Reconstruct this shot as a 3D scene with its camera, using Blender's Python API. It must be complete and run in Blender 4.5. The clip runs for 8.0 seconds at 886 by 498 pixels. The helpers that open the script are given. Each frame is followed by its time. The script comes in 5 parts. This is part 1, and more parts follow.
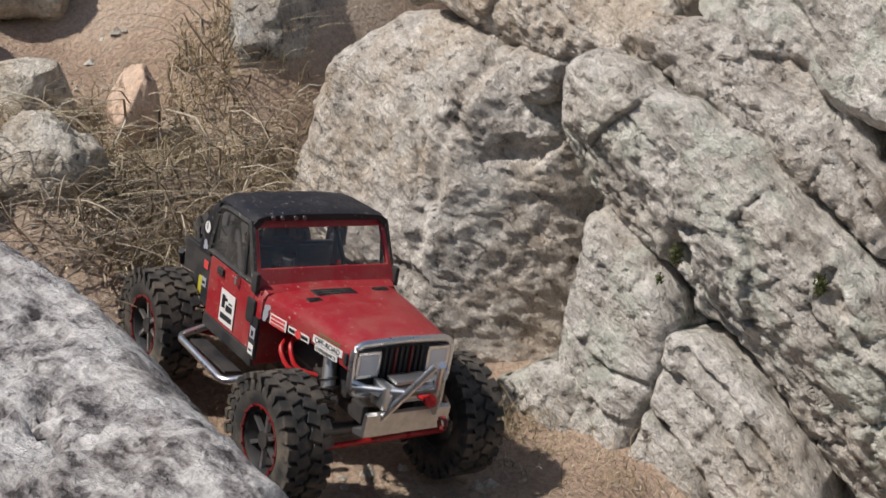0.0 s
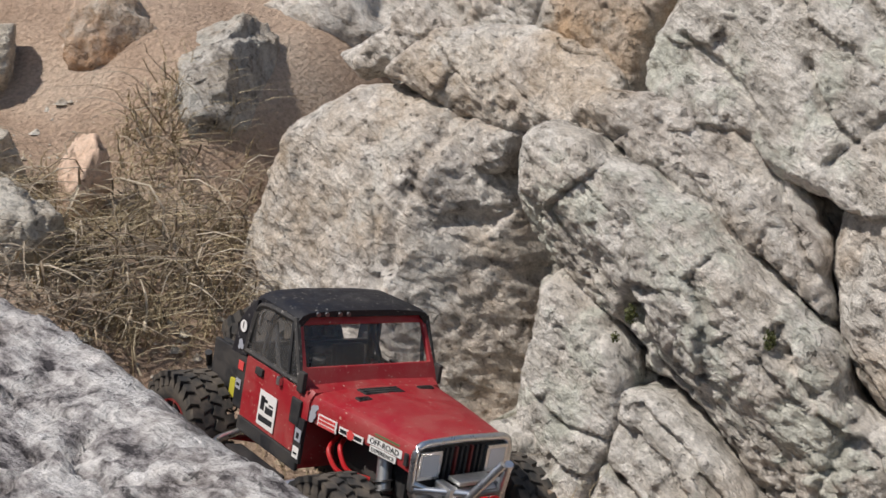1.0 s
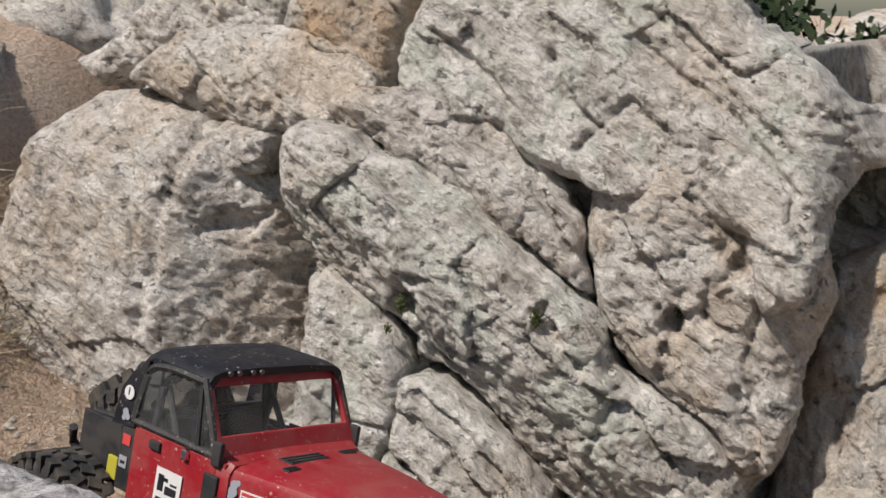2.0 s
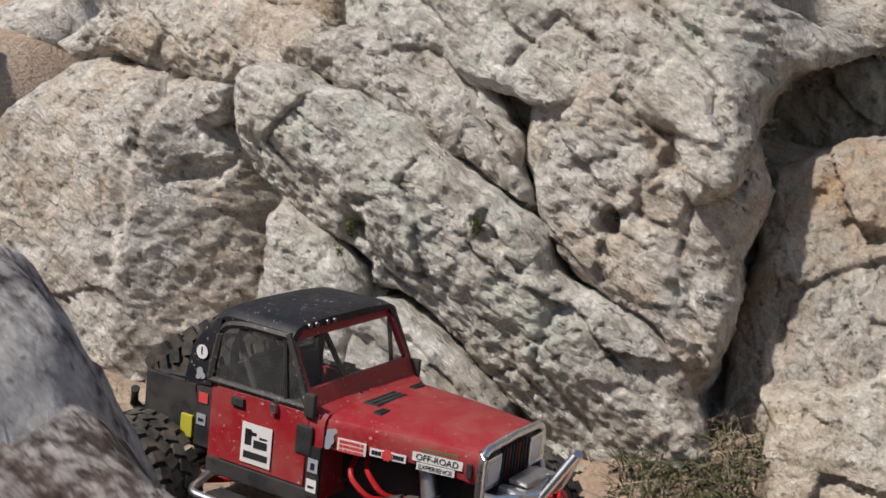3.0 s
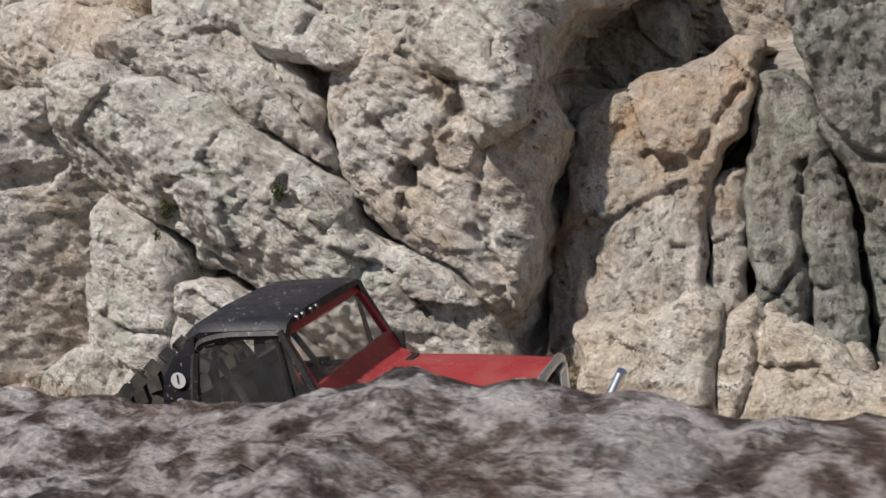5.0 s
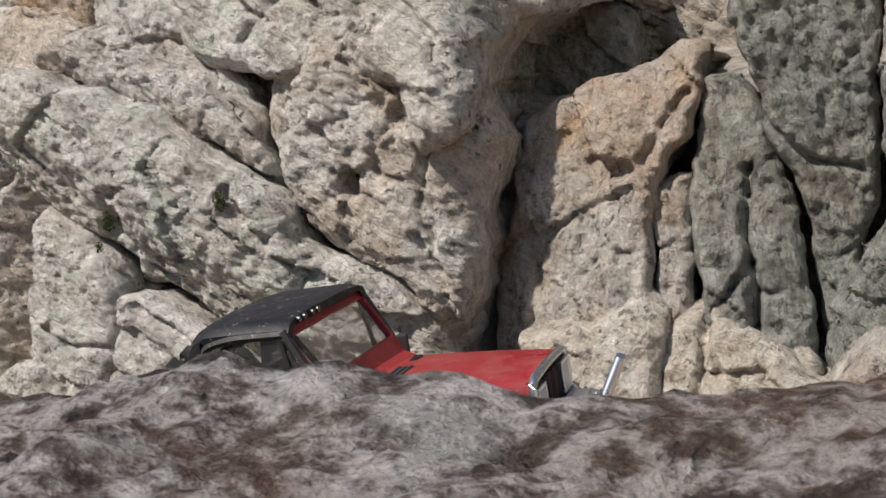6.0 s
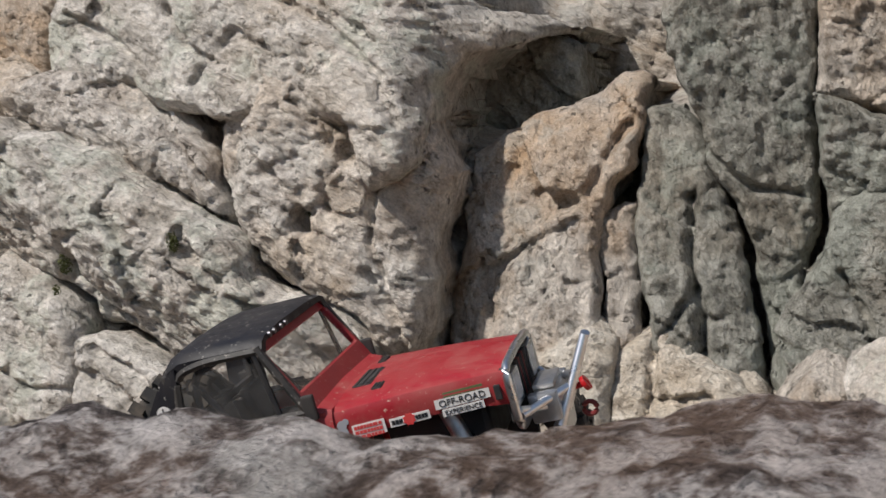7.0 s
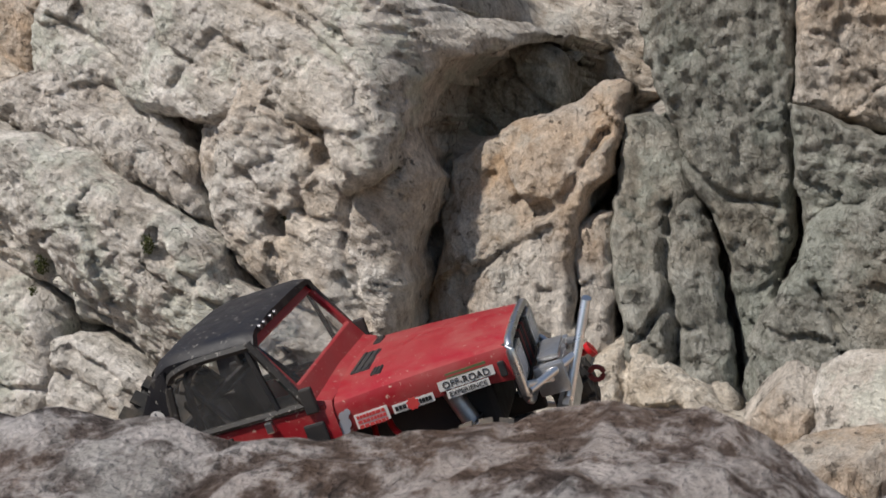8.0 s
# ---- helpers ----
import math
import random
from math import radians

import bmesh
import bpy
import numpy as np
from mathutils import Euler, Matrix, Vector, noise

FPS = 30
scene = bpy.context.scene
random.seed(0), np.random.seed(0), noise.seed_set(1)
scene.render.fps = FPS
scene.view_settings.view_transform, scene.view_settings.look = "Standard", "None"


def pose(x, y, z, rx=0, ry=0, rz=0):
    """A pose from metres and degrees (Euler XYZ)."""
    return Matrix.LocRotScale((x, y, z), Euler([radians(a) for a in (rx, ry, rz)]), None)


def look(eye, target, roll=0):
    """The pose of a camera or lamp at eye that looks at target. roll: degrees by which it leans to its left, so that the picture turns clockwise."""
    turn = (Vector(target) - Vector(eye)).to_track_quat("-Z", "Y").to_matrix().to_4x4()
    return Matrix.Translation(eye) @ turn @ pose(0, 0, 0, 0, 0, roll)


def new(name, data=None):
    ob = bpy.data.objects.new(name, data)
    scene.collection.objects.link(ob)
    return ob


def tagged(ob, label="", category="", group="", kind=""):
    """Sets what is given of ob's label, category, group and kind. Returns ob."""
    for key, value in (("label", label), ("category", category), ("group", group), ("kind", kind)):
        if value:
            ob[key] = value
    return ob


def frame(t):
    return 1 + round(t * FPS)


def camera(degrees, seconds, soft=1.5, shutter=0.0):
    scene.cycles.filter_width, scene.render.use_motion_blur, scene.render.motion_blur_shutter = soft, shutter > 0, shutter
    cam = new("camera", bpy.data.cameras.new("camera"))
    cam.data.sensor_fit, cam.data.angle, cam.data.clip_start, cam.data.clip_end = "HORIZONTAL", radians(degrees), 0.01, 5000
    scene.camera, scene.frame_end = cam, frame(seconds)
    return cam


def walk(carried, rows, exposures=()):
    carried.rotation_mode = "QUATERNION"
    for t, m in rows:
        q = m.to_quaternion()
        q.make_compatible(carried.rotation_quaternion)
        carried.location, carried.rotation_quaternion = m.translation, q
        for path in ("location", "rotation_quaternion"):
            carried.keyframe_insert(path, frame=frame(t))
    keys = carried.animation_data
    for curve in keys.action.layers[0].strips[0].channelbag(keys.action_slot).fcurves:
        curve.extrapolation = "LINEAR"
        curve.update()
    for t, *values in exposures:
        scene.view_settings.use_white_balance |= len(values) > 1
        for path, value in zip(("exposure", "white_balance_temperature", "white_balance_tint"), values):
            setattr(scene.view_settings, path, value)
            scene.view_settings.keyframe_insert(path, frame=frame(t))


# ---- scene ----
cam = camera(41.0, 8.0, shutter=0.25)
PATH = [
    (0, (-0.1142, -0.2069, 0.6853), (0.0519, 1.5215, 0.2111), 0.22),
    (0.5, (-0.1021, -0.2167, 0.6765), (0.0557, 1.5322, 0.2811), 0.14),
    (1, (-0.2176, -0.2571, 0.6733), (0.1129, 1.4770, 0.3213), 1.26),
    (1.5, (-0.2721, -0.2535, 0.6927), (0.2360, 1.4253, 0.2887), 0.04),
    (2, (-0.2723, -0.2575, 0.6740), (0.4476, 1.3545, 0.3234), -0.15),
    (2.2, (-0.3090, -0.2721, 0.6918), (0.4247, 1.3291, 0.3206), -1.52),
    (3.3, (-0.1341, -0.4242, 0.3554), (0.5172, 1.2462, 0.1957), -3.05),
    (3.5, (-0.1141, -0.4350, 0.3450), (0.5697, 1.2208, 0.1693), -4.50),
    (4, (-0.0268, -0.4667, 0.3196), (0.6916, 1.1732, 0.1332), -7.23),
    (4.5, (-0.0161, -0.4791, 0.3261), (0.6895, 1.1691, 0.1662), -7.51),
    (5, (0.0340, -0.5095, 0.3038), (0.7100, 1.1526, 0.1621), -8.58),
    (5.2, (0.0483, -0.5293, 0.2980), (0.7434, 1.1272, 0.1846), -9.13),
    (6.3, (0.1014, -0.5097, 0.2758), (0.7953, 1.1471, 0.1601), -9.18),
    (6.5, (0.0914, -0.5429, 0.2810), (0.7879, 1.1141, 0.1863), -10.97),
    (7, (0.1307, -0.5549, 0.2788), (0.8510, 1.0930, 0.2030), -10.51),
    (7.5, (0.1642, -0.5605, 0.2708), (0.8614, 1.0944, 0.1479), -9.96),
    (8, (0.1731, -0.5714, 0.2692), (0.8827, 1.0816, 0.2065), -9.69),
]
walk(cam, [(t, look(eye, target, roll)) for t, eye, target, roll in PATH])
cam.data.dof.use_dof = True
cam.data.dof.focus_distance = 1.45
cam.data.dof.aperture_fstop = 75

# ---- light: hazy sun from the left, high up, open sky ----
SUN_DIR = Vector((-0.52, -0.15, 0.76)).normalized()
world = bpy.data.worlds.new("world")
scene.world = world
world.use_nodes = True
wn = world.node_tree.nodes
sky = wn.new("ShaderNodeTexSky")
sky.sky_type = "NISHITA"
sky.sun_disc = False
sky.sun_elevation = math.asin(SUN_DIR.z)
sky.sun_rotation = math.atan2(SUN_DIR.x, SUN_DIR.y)
sky.altitude = 300
sky.air_density = 1.2
sky.dust_density = 1.6
wn["Background"].inputs[1].default_value = 0.082
world.node_tree.links.new(sky.outputs[0], wn["Background"].inputs[0])
sun_data = bpy.data.lights.new("sun", "SUN")
sun_data.energy = 4.45
sun_data.angle = radians(1.5)
sun_data.color = (1.0, 0.945, 0.885)
sun = new("sun", sun_data)
sun.matrix_world = look(SUN_DIR * 20, (0, 0, 0))

# ---- materials ----
def nodes_of(name, rough=0.8, metal=0.0, spec=0.4):
    m = bpy.data.materials.new(name)
    m.use_nodes = True
    nt = m.node_tree
    b = nt.nodes["Principled BSDF"]
    b.inputs["Roughness"].default_value = rough
    b.inputs["Metallic"].default_value = metal
    b.inputs["Specular IOR Level"].default_value = spec
    return m, nt, b


def tex(nt, kind, scale, detail=6.0, rough=0.6, vec=None, **kw):
    n = nt.nodes.new(kind)
    n.inputs["Scale"].default_value = scale
    if "Detail" in n.inputs:
        n.inputs["Detail"].default_value = detail
        n.inputs["Roughness"].default_value = rough
    if vec is not None:
        nt.links.new(vec, n.inputs["Vector"])
    for k, v in kw.items():
        n.inputs[k].default_value = v
    return n


def ramp(nt, src, stops):
    r = nt.nodes.new("ShaderNodeValToRGB")
    e = r.color_ramp.elements
    e[0].position, e[0].color = stops[0][0], (*stops[0][1], 1)
    e[1].position, e[1].color = stops[-1][0], (*stops[-1][1], 1)
    for p, c in stops[1:-1]:
        x = e.new(p)
        x.color = (*c, 1)
    nt.links.new(src, r.inputs[0])
    return r.outputs[0]


def gray(v):
    return (v, v, v)


def mix(nt, fac, a, b, mode="MIX"):
    n = nt.nodes.new("ShaderNodeMix")
    n.data_type, n.blend_type = "RGBA", mode
    for sock, v in ((n.inputs[0], fac), (n.inputs[6], a), (n.inputs[7], b)):
        if isinstance(v, (int, float)):
            sock.default_value = v
        elif isinstance(v, tuple):
            sock.default_value = (*v, 1)
        else:
            nt.links.new(v, sock)
    return n.outputs[2]


def maths(nt, op, a, b=0.0):
    n = nt.nodes.new("ShaderNodeMath")
    n.operation = op
    for sock, v in ((n.inputs[0], a), (n.inputs[1], b)):
        if isinstance(v, (int, float)):
            sock.default_value = v
        else:
            nt.links.new(v, sock)
    return n.outputs[0]


def bump(nt, bsdf, height, strength=0.6, dist=0.004, prev=None):
    n = nt.nodes.new("ShaderNodeBump")
    n.inputs["Strength"].default_value = strength
    n.inputs["Distance"].default_value = dist
    nt.links.new(height, n.inputs["Height"])
    if prev is not None:
        nt.links.new(prev, n.inputs["Normal"])
    nt.links.new(n.outputs[0], bsdf.inputs["Normal"])
    return n.outputs[0]


def strata_space(nt, turn, stretch):
    """World metres, turned in the plane of the cliff and stretched along the bedding."""
    g = nt.nodes.new("ShaderNodeNewGeometry")
    a = nt.nodes.new("ShaderNodeVectorRotate")
    a.rotation_type = "Z_AXIS"
    a.inputs["Angle"].default_value = radians(45)
    nt.links.new(g.outputs["Position"], a.inputs["Vector"])
    b = nt.nodes.new("ShaderNodeVectorRotate")
    b.rotation_type = "Y_AXIS"
    b.inputs["Angle"].default_value = radians(turn)
    nt.links.new(a.outputs[0], b.inputs["Vector"])
    m = nt.nodes.new("ShaderNodeMapping")
    m.inputs["Scale"].default_value = (1.0 / stretch, 1, 1)
    nt.links.new(b.outputs[0], m.inputs["Vector"])
    return g.outputs["Position"], m.outputs[0]


def rock_material(name, pale, mid, dark, warm, lichen, turn=-38, stretch=2.6, warm_amount=0.5, crust=0.5, fine=1.0, contrast=1.0, relief_mm=11.0, crust_at=0.52, grain=0.5):
    m, nt, b = nodes_of(name, 0.92, spec=0.2)
    pos, bed = strata_space(nt, turn, stretch)
    offs = nt.nodes.new("ShaderNodeVectorMath")
    offs.operation = "ADD"
    offs.inputs[1].default_value = (3.1, 7.7, 1.3)
    nt.links.new(pos, offs.inputs[0])
    away = offs.outputs[0]
    big = tex(nt, "ShaderNodeTexNoise", 5.0, 5, 0.6, pos).outputs[0]
    patch = tex(nt, "ShaderNodeTexNoise", 9, 7, 0.66, away).outputs[0]
    med = tex(nt, "ShaderNodeTexNoise", 34 * fine, 9, 0.72, bed).outputs[0]
    knots = tex(nt, "ShaderNodeTexNoise", 75 * fine, 7, 0.7, away, Distortion=0.6).outputs[0]
    tiny = tex(nt, "ShaderNodeTexNoise", 260 * fine, 5, 0.7, pos).outputs[0]
    chips = tex(nt, "ShaderNodeTexVoronoi", 62 * fine, vec=bed)
    chips.feature = "SMOOTH_F1"
    chips2 = tex(nt, "ShaderNodeTexVoronoi", 150 * fine, vec=bed)
    k = 0.11 / contrast
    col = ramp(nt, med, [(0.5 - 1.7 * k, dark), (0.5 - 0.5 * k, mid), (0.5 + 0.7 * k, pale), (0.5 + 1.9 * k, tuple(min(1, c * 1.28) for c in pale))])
    col = mix(nt, ramp(nt, big, [(0.44, gray(0)), (0.70, gray(warm_amount))]), col, mix(nt, med, tuple(c * 0.6 for c in warm), tuple(min(1, c * 1.4) for c in warm)))
    col = mix(nt, ramp(nt, patch, [(crust_at, gray(0)), (crust_at + 0.08, gray(crust))]), col, mix(nt, med, tuple(c * 0.72 for c in lichen), tuple(min(1, c * 1.3) for c in lichen)))
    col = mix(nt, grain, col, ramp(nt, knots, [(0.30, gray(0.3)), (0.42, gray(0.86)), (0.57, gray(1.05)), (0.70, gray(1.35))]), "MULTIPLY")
    col = mix(nt, 0.36, col, ramp(nt, tiny, [(0.34, gray(0.5)), (0.5, gray(1.0)), (0.66, gray(1.4))]), "MULTIPLY")
    # Pits sunk in the bump get their hollow shade in the colour too.
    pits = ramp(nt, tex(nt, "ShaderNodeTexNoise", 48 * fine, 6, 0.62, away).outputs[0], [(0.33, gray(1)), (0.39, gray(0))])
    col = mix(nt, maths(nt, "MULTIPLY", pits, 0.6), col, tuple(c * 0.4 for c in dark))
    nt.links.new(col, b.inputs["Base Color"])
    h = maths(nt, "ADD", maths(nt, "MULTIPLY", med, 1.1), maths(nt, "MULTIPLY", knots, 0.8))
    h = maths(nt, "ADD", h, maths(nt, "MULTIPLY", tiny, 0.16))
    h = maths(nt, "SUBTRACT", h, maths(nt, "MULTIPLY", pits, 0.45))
    h = maths(nt, "ADD", h, maths(nt, "MULTIPLY", chips.outputs["Distance"], 0.45))
    h = maths(nt, "ADD", h, maths(nt, "MULTIPLY", chips2.outputs["Distance"], 0.18))
    bump(nt, b, h, 1.0, relief_mm / 1000)
    return m


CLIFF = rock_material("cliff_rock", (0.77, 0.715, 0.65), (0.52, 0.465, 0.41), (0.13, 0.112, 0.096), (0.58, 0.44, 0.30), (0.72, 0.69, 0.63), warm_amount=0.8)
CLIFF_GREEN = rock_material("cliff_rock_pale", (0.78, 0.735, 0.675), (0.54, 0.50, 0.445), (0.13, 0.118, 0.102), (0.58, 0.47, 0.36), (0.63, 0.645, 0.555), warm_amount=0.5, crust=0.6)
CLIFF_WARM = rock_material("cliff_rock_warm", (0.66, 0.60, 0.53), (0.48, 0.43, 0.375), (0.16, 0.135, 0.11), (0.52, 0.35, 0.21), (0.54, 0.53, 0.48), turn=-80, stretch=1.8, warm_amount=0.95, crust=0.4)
# Grey-green rock, taken darker still for the shade about the cleft.
CLIFF_GREY_SHADE = rock_material("cliff_rock_grey_shade", (0.40, 0.39, 0.345), (0.25, 0.245, 0.212), (0.085, 0.078, 0.068), (0.36, 0.27, 0.18), (0.38, 0.405, 0.35), turn=-80, stretch=1.8, warm_amount=0.45, crust=0.5)
# Dimmer copy of cliff_rock, for the set-back face and its shaded recess.
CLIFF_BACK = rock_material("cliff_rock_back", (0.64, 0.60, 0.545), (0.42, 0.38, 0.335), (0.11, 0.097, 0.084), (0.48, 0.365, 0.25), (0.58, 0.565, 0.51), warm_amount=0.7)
PALE_STONE = rock_material("pale_stone", (0.76, 0.70, 0.61), (0.60, 0.53, 0.44), (0.24, 0.20, 0.16), (0.56, 0.41, 0.25), (0.66, 0.62, 0.55), turn=-20, stretch=1.4, warm_amount=0.6, crust=0.4, contrast=1.1, grain=0.7)
RUST_STONE = rock_material("rust_stone", (0.66, 0.57, 0.48), (0.52, 0.38, 0.27), (0.3, 0.17, 0.1), (0.56, 0.24, 0.07), (0.66, 0.62, 0.56), turn=-70, stretch=1.5, warm_amount=0.95, crust=0.3, contrast=0.7)
SANDSTONE = rock_material("pink_sandstone", (0.72, 0.55, 0.43), (0.62, 0.45, 0.34), (0.38, 0.25, 0.17), (0.66, 0.42, 0.28), (0.70, 0.60, 0.50), turn=-60, stretch=1.4, warm_amount=0.7, crust=0.3, contrast=0.6, relief_mm=5.0)
SLAB_PALE = rock_material("pale_lichen_slab", (0.66, 0.63, 0.61), (0.36, 0.33, 0.325), (0.06, 0.054, 0.058), (0.40, 0.33, 0.27), (0.72, 0.69, 0.67), turn=-5, stretch=2.0, warm_amount=0.4, crust=0.9, fine=1.3, contrast=1.5, relief_mm=8.0, grain=0.7)
SLAB = rock_material("lichen_slab", (0.54, 0.50, 0.48), (0.165, 0.137, 0.127), (0.05, 0.042, 0.040), (0.24, 0.14, 0.085), (0.56, 0.53, 0.50), turn=-5, stretch=1.5, warm_amount=0.6, crust=0.8, crust_at=0.58, fine=1.9, contrast=1.9, relief_mm=8.0, grain=0.8)


def soil_material():
    m, nt, b = nodes_of("dry_soil", 0.95, spec=0.15)
    g = nt.nodes.new("ShaderNodeNewGeometry")
    pos = g.outputs["Position"]
    big = tex(nt, "ShaderNodeTexNoise", 3.5, 6, 0.6, pos).outputs[0]
    tiny = tex(nt, "ShaderNodeTexNoise", 120, 6, 0.75, pos).outputs[0]
    grit = tex(nt, "ShaderNodeTexVoronoi", 70, vec=pos).outputs["Distance"]
    col = ramp(nt, big, [(0.3, (0.38, 0.265, 0.19)), (0.5, (0.54, 0.40, 0.30)), (0.7, (0.64, 0.51, 0.40))])
    col = mix(nt, 0.8, col, ramp(nt, tiny, [(0.3, gray(0.5)), (0.55, gray(1.0)), (0.75, gray(1.25))]), "MULTIPLY")
    nt.links.new(col, b.inputs["Base Color"])
    bump(nt, b, maths(nt, "ADD", tiny, maths(nt, "MULTIPLY", grit, 0.6)), 0.9, 0.008)
    return m


SOIL = soil_material()


def leaf_material(name, c1, c2, c3):
    m, nt, b = nodes_of(name, 0.75, spec=0.2)
    g = nt.nodes.new("ShaderNodeNewGeometry")
    col = ramp(nt, g.outputs["Random Per Island"], [(0.0, c1), (0.5, c2), (1.0, c3)])
    n = tex(nt, "ShaderNodeTexNoise", 60, 3, 0.6, g.outputs["Position"]).outputs[0]
    col = mix(nt, 0.5, col, ramp(nt, n, [(0.3, gray(0.6)), (0.7, gray(1.2))]), "MULTIPLY")
    nt.links.new(col, b.inputs["Base Color"])
    return m


STRAW = leaf_material("dry_grass", (0.30, 0.23, 0.13), (0.50, 0.40, 0.25), (0.70, 0.60, 0.43))
TWIG = leaf_material("dry_twig", (0.22, 0.17, 0.12), (0.40, 0.32, 0.24), (0.58, 0.50, 0.39))
HERB = leaf_material("herb_leaf", (0.045, 0.065, 0.025), (0.085, 0.10, 0.045), (0.19, 0.16, 0.08))
MOSS = leaf_material("moss", (0.05, 0.06, 0.02), (0.09, 0.10, 0.035), (0.14, 0.14, 0.06))
BUSH = leaf_material("bush_leaf", (0.02, 0.035, 0.018), (0.035, 0.055, 0.025), (0.06, 0.08, 0.04))


def paint_material(name, color, rough=0.42, dirt=0.35, chips=0.0, chip_color=(0.5, 0.5, 0.5), spec=0.5):
    m, nt, b = nodes_of(name, rough, spec=spec)
    tc = nt.nodes.new("ShaderNodeTexCoord")
    pos = tc.outputs["Object"]
    dust = tex(nt, "ShaderNodeTexNoise", 28, 7, 0.65, pos).outputs[0]
    spots = tex(nt, "ShaderNodeTexNoise", 210, 4, 0.6, pos).outputs[0]
    col = mix(nt, ramp(nt, dust, [(0.42, gray(0)), (0.75, gray(dirt))]), color, (0.30, 0.24, 0.18))
    if chips:
        col = mix(nt, ramp(nt, spots, [(0.68 - 0.06 * chips, gray(0)), (0.72, gray(0.9))]), col, chip_color)
    nt.links.new(col, b.inputs["Base Color"])
    r = ramp(nt, dust, [(0.35, gray(rough * 0.8)), (0.7, gray(min(1, rough * 1.6)))])
    nt.links.new(r, b.inputs["Roughness"])
    bump(nt, b, spots, 0.15, 0.0006)
    return m


RED = paint_material("red_paint", (0.30, 0.014, 0.021), 0.42, 0.24, 0.6, (0.55, 0.38, 0.3))
RED_DARK = paint_material("red_anodised", (0.42, 0.01, 0.014), 0.32, 0.1)
RED_DULL = paint_material("dull_red_anodised", (0.16, 0.008, 0.010), 0.45, 0.2)
BLACK = paint_material("black_plastic", (0.018, 0.018, 0.02), 0.55, 0.14)
ROOF_BLACK = paint_material("scuffed_black_roof", (0.012, 0.012, 0.016), 0.5, 0.05, 0.9, (0.35, 0.33, 0.3), 0.3)
WORN = paint_material("worn_black_edge", (0.025, 0.023, 0.022), 0.5, 0.10, 1.3, (0.45, 0.41, 0.37))
RUBBER = paint_material("dusty_rubber", (0.038, 0.037, 0.036), 0.9, 0.55, spec=0.25)
GREY = paint_material("grey_plastic", (0.16, 0.16, 0.165), 0.5, 0.2)
WHITE = paint_material("white_sticker", (0.72, 0.70, 0.68), 0.5, 0.25)
STICKER_GREY = paint_material("grey_sticker", (0.33, 0.34, 0.38), 0.5, 0.2)
STICKER_GREEN = paint_material("green_sticker", (0.10, 0.13, 0.05), 0.5, 0.2)
STICKER_RED = paint_material("red_sticker", (0.62, 0.05, 0.05), 0.5, 0.15)
INK = paint_material("black_ink", (0.015, 0.015, 0.018), 0.5, 0.0)
YELLOW = paint_material("yellow_plastic", (0.45, 0.40, 0.04), 0.5, 0.2)


def metal_material(name, color, rough, scratch=0.15):
    m, nt, b = nodes_of(name, rough, 1.0)
    tc = nt.nodes.new("ShaderNodeTexCoord")
    n = tex(nt, "ShaderNodeTexNoise", 90, 6, 0.7, tc.outputs["Object"]).outputs[0]
    nt.links.new(mix(nt, ramp(nt, n, [(0.4, gray(0)), (0.8, gray(0.6))]), color, tuple(c * 0.5 for c in color)), b.inputs["Base Color"])
    nt.links.new(ramp(nt, n, [(0.3, gray(rough)), (0.75, gray(min(1, rough + scratch)))]), b.inputs["Roughness"])
    return m


CHROME = metal_material("chrome", (0.86, 0.86, 0.87), 0.24)
ALU = metal_material("brushed_aluminium", (0.62, 0.62, 0.62), 0.38)
STEEL = metal_material("dark_steel", (0.18, 0.18, 0.19), 0.4)


def glass_material(name, tint, rough=0.05, clear=0.75):
    m = bpy.data.materials.new(name)
    m.use_nodes = True
    nt = m.node_tree
    b = nt.nodes["Principled BSDF"]
    b.inputs["Base Color"].default_value = (*tint, 1)
    b.inputs["Roughness"].default_value = 0.6
    out = nt.nodes["Material Output"]
    tr = nt.nodes.new("ShaderNodeBsdfTransparent")
    gl = nt.nodes.new("ShaderNodeBsdfGlossy")
    gl.inputs["Roughness"].default_value = rough
    m1 = nt.nodes.new("ShaderNodeMixShader")
    tc = nt.nodes.new("ShaderNodeTexCoord")
    n = tex(nt, "ShaderNodeTexNoise", 35, 6, 0.7, tc.outputs["Object"]).outputs[0]
    nt.links.new(ramp(nt, n, [(0.45, gray(clear)), (0.8, gray(clear * 0.86))]), m1.inputs[0])
    nt.links.new(b.outputs[0], m1.inputs[1])
    nt.links.new(tr.outputs[0], m1.inputs[2])
    m2 = nt.nodes.new("ShaderNodeMixShader")
    lw = nt.nodes.new("ShaderNodeLayerWeight")
    lw.inputs["Blend"].default_value = 0.5
    gloss = maths(nt, "MULTIPLY", maths(nt, "POWER", lw.outputs["Facing"], 4.0), 0.6)
    nt.links.new(maths(nt, "ADD", gloss, 0.05), m2.inputs[0])
    nt.links.new(m1.outputs[0], m2.inputs[1])
    nt.links.new(gl.outputs[0], m2.inputs[2])
    nt.links.new(m2.outputs[0], out.inputs[0])
    return m


# Grey film mixed into the panes stands for sky sheen as well as dust.
GLASS = glass_material("dusty_sheen_plastic", (0.42, 0.41, 0.40), 0.08, 0.93)
# White mixed into the lens colour stands for its silvery reflections.
LENS = glass_material("headlight_lens", (0.86, 0.86, 0.88), 0.1, 0.3)

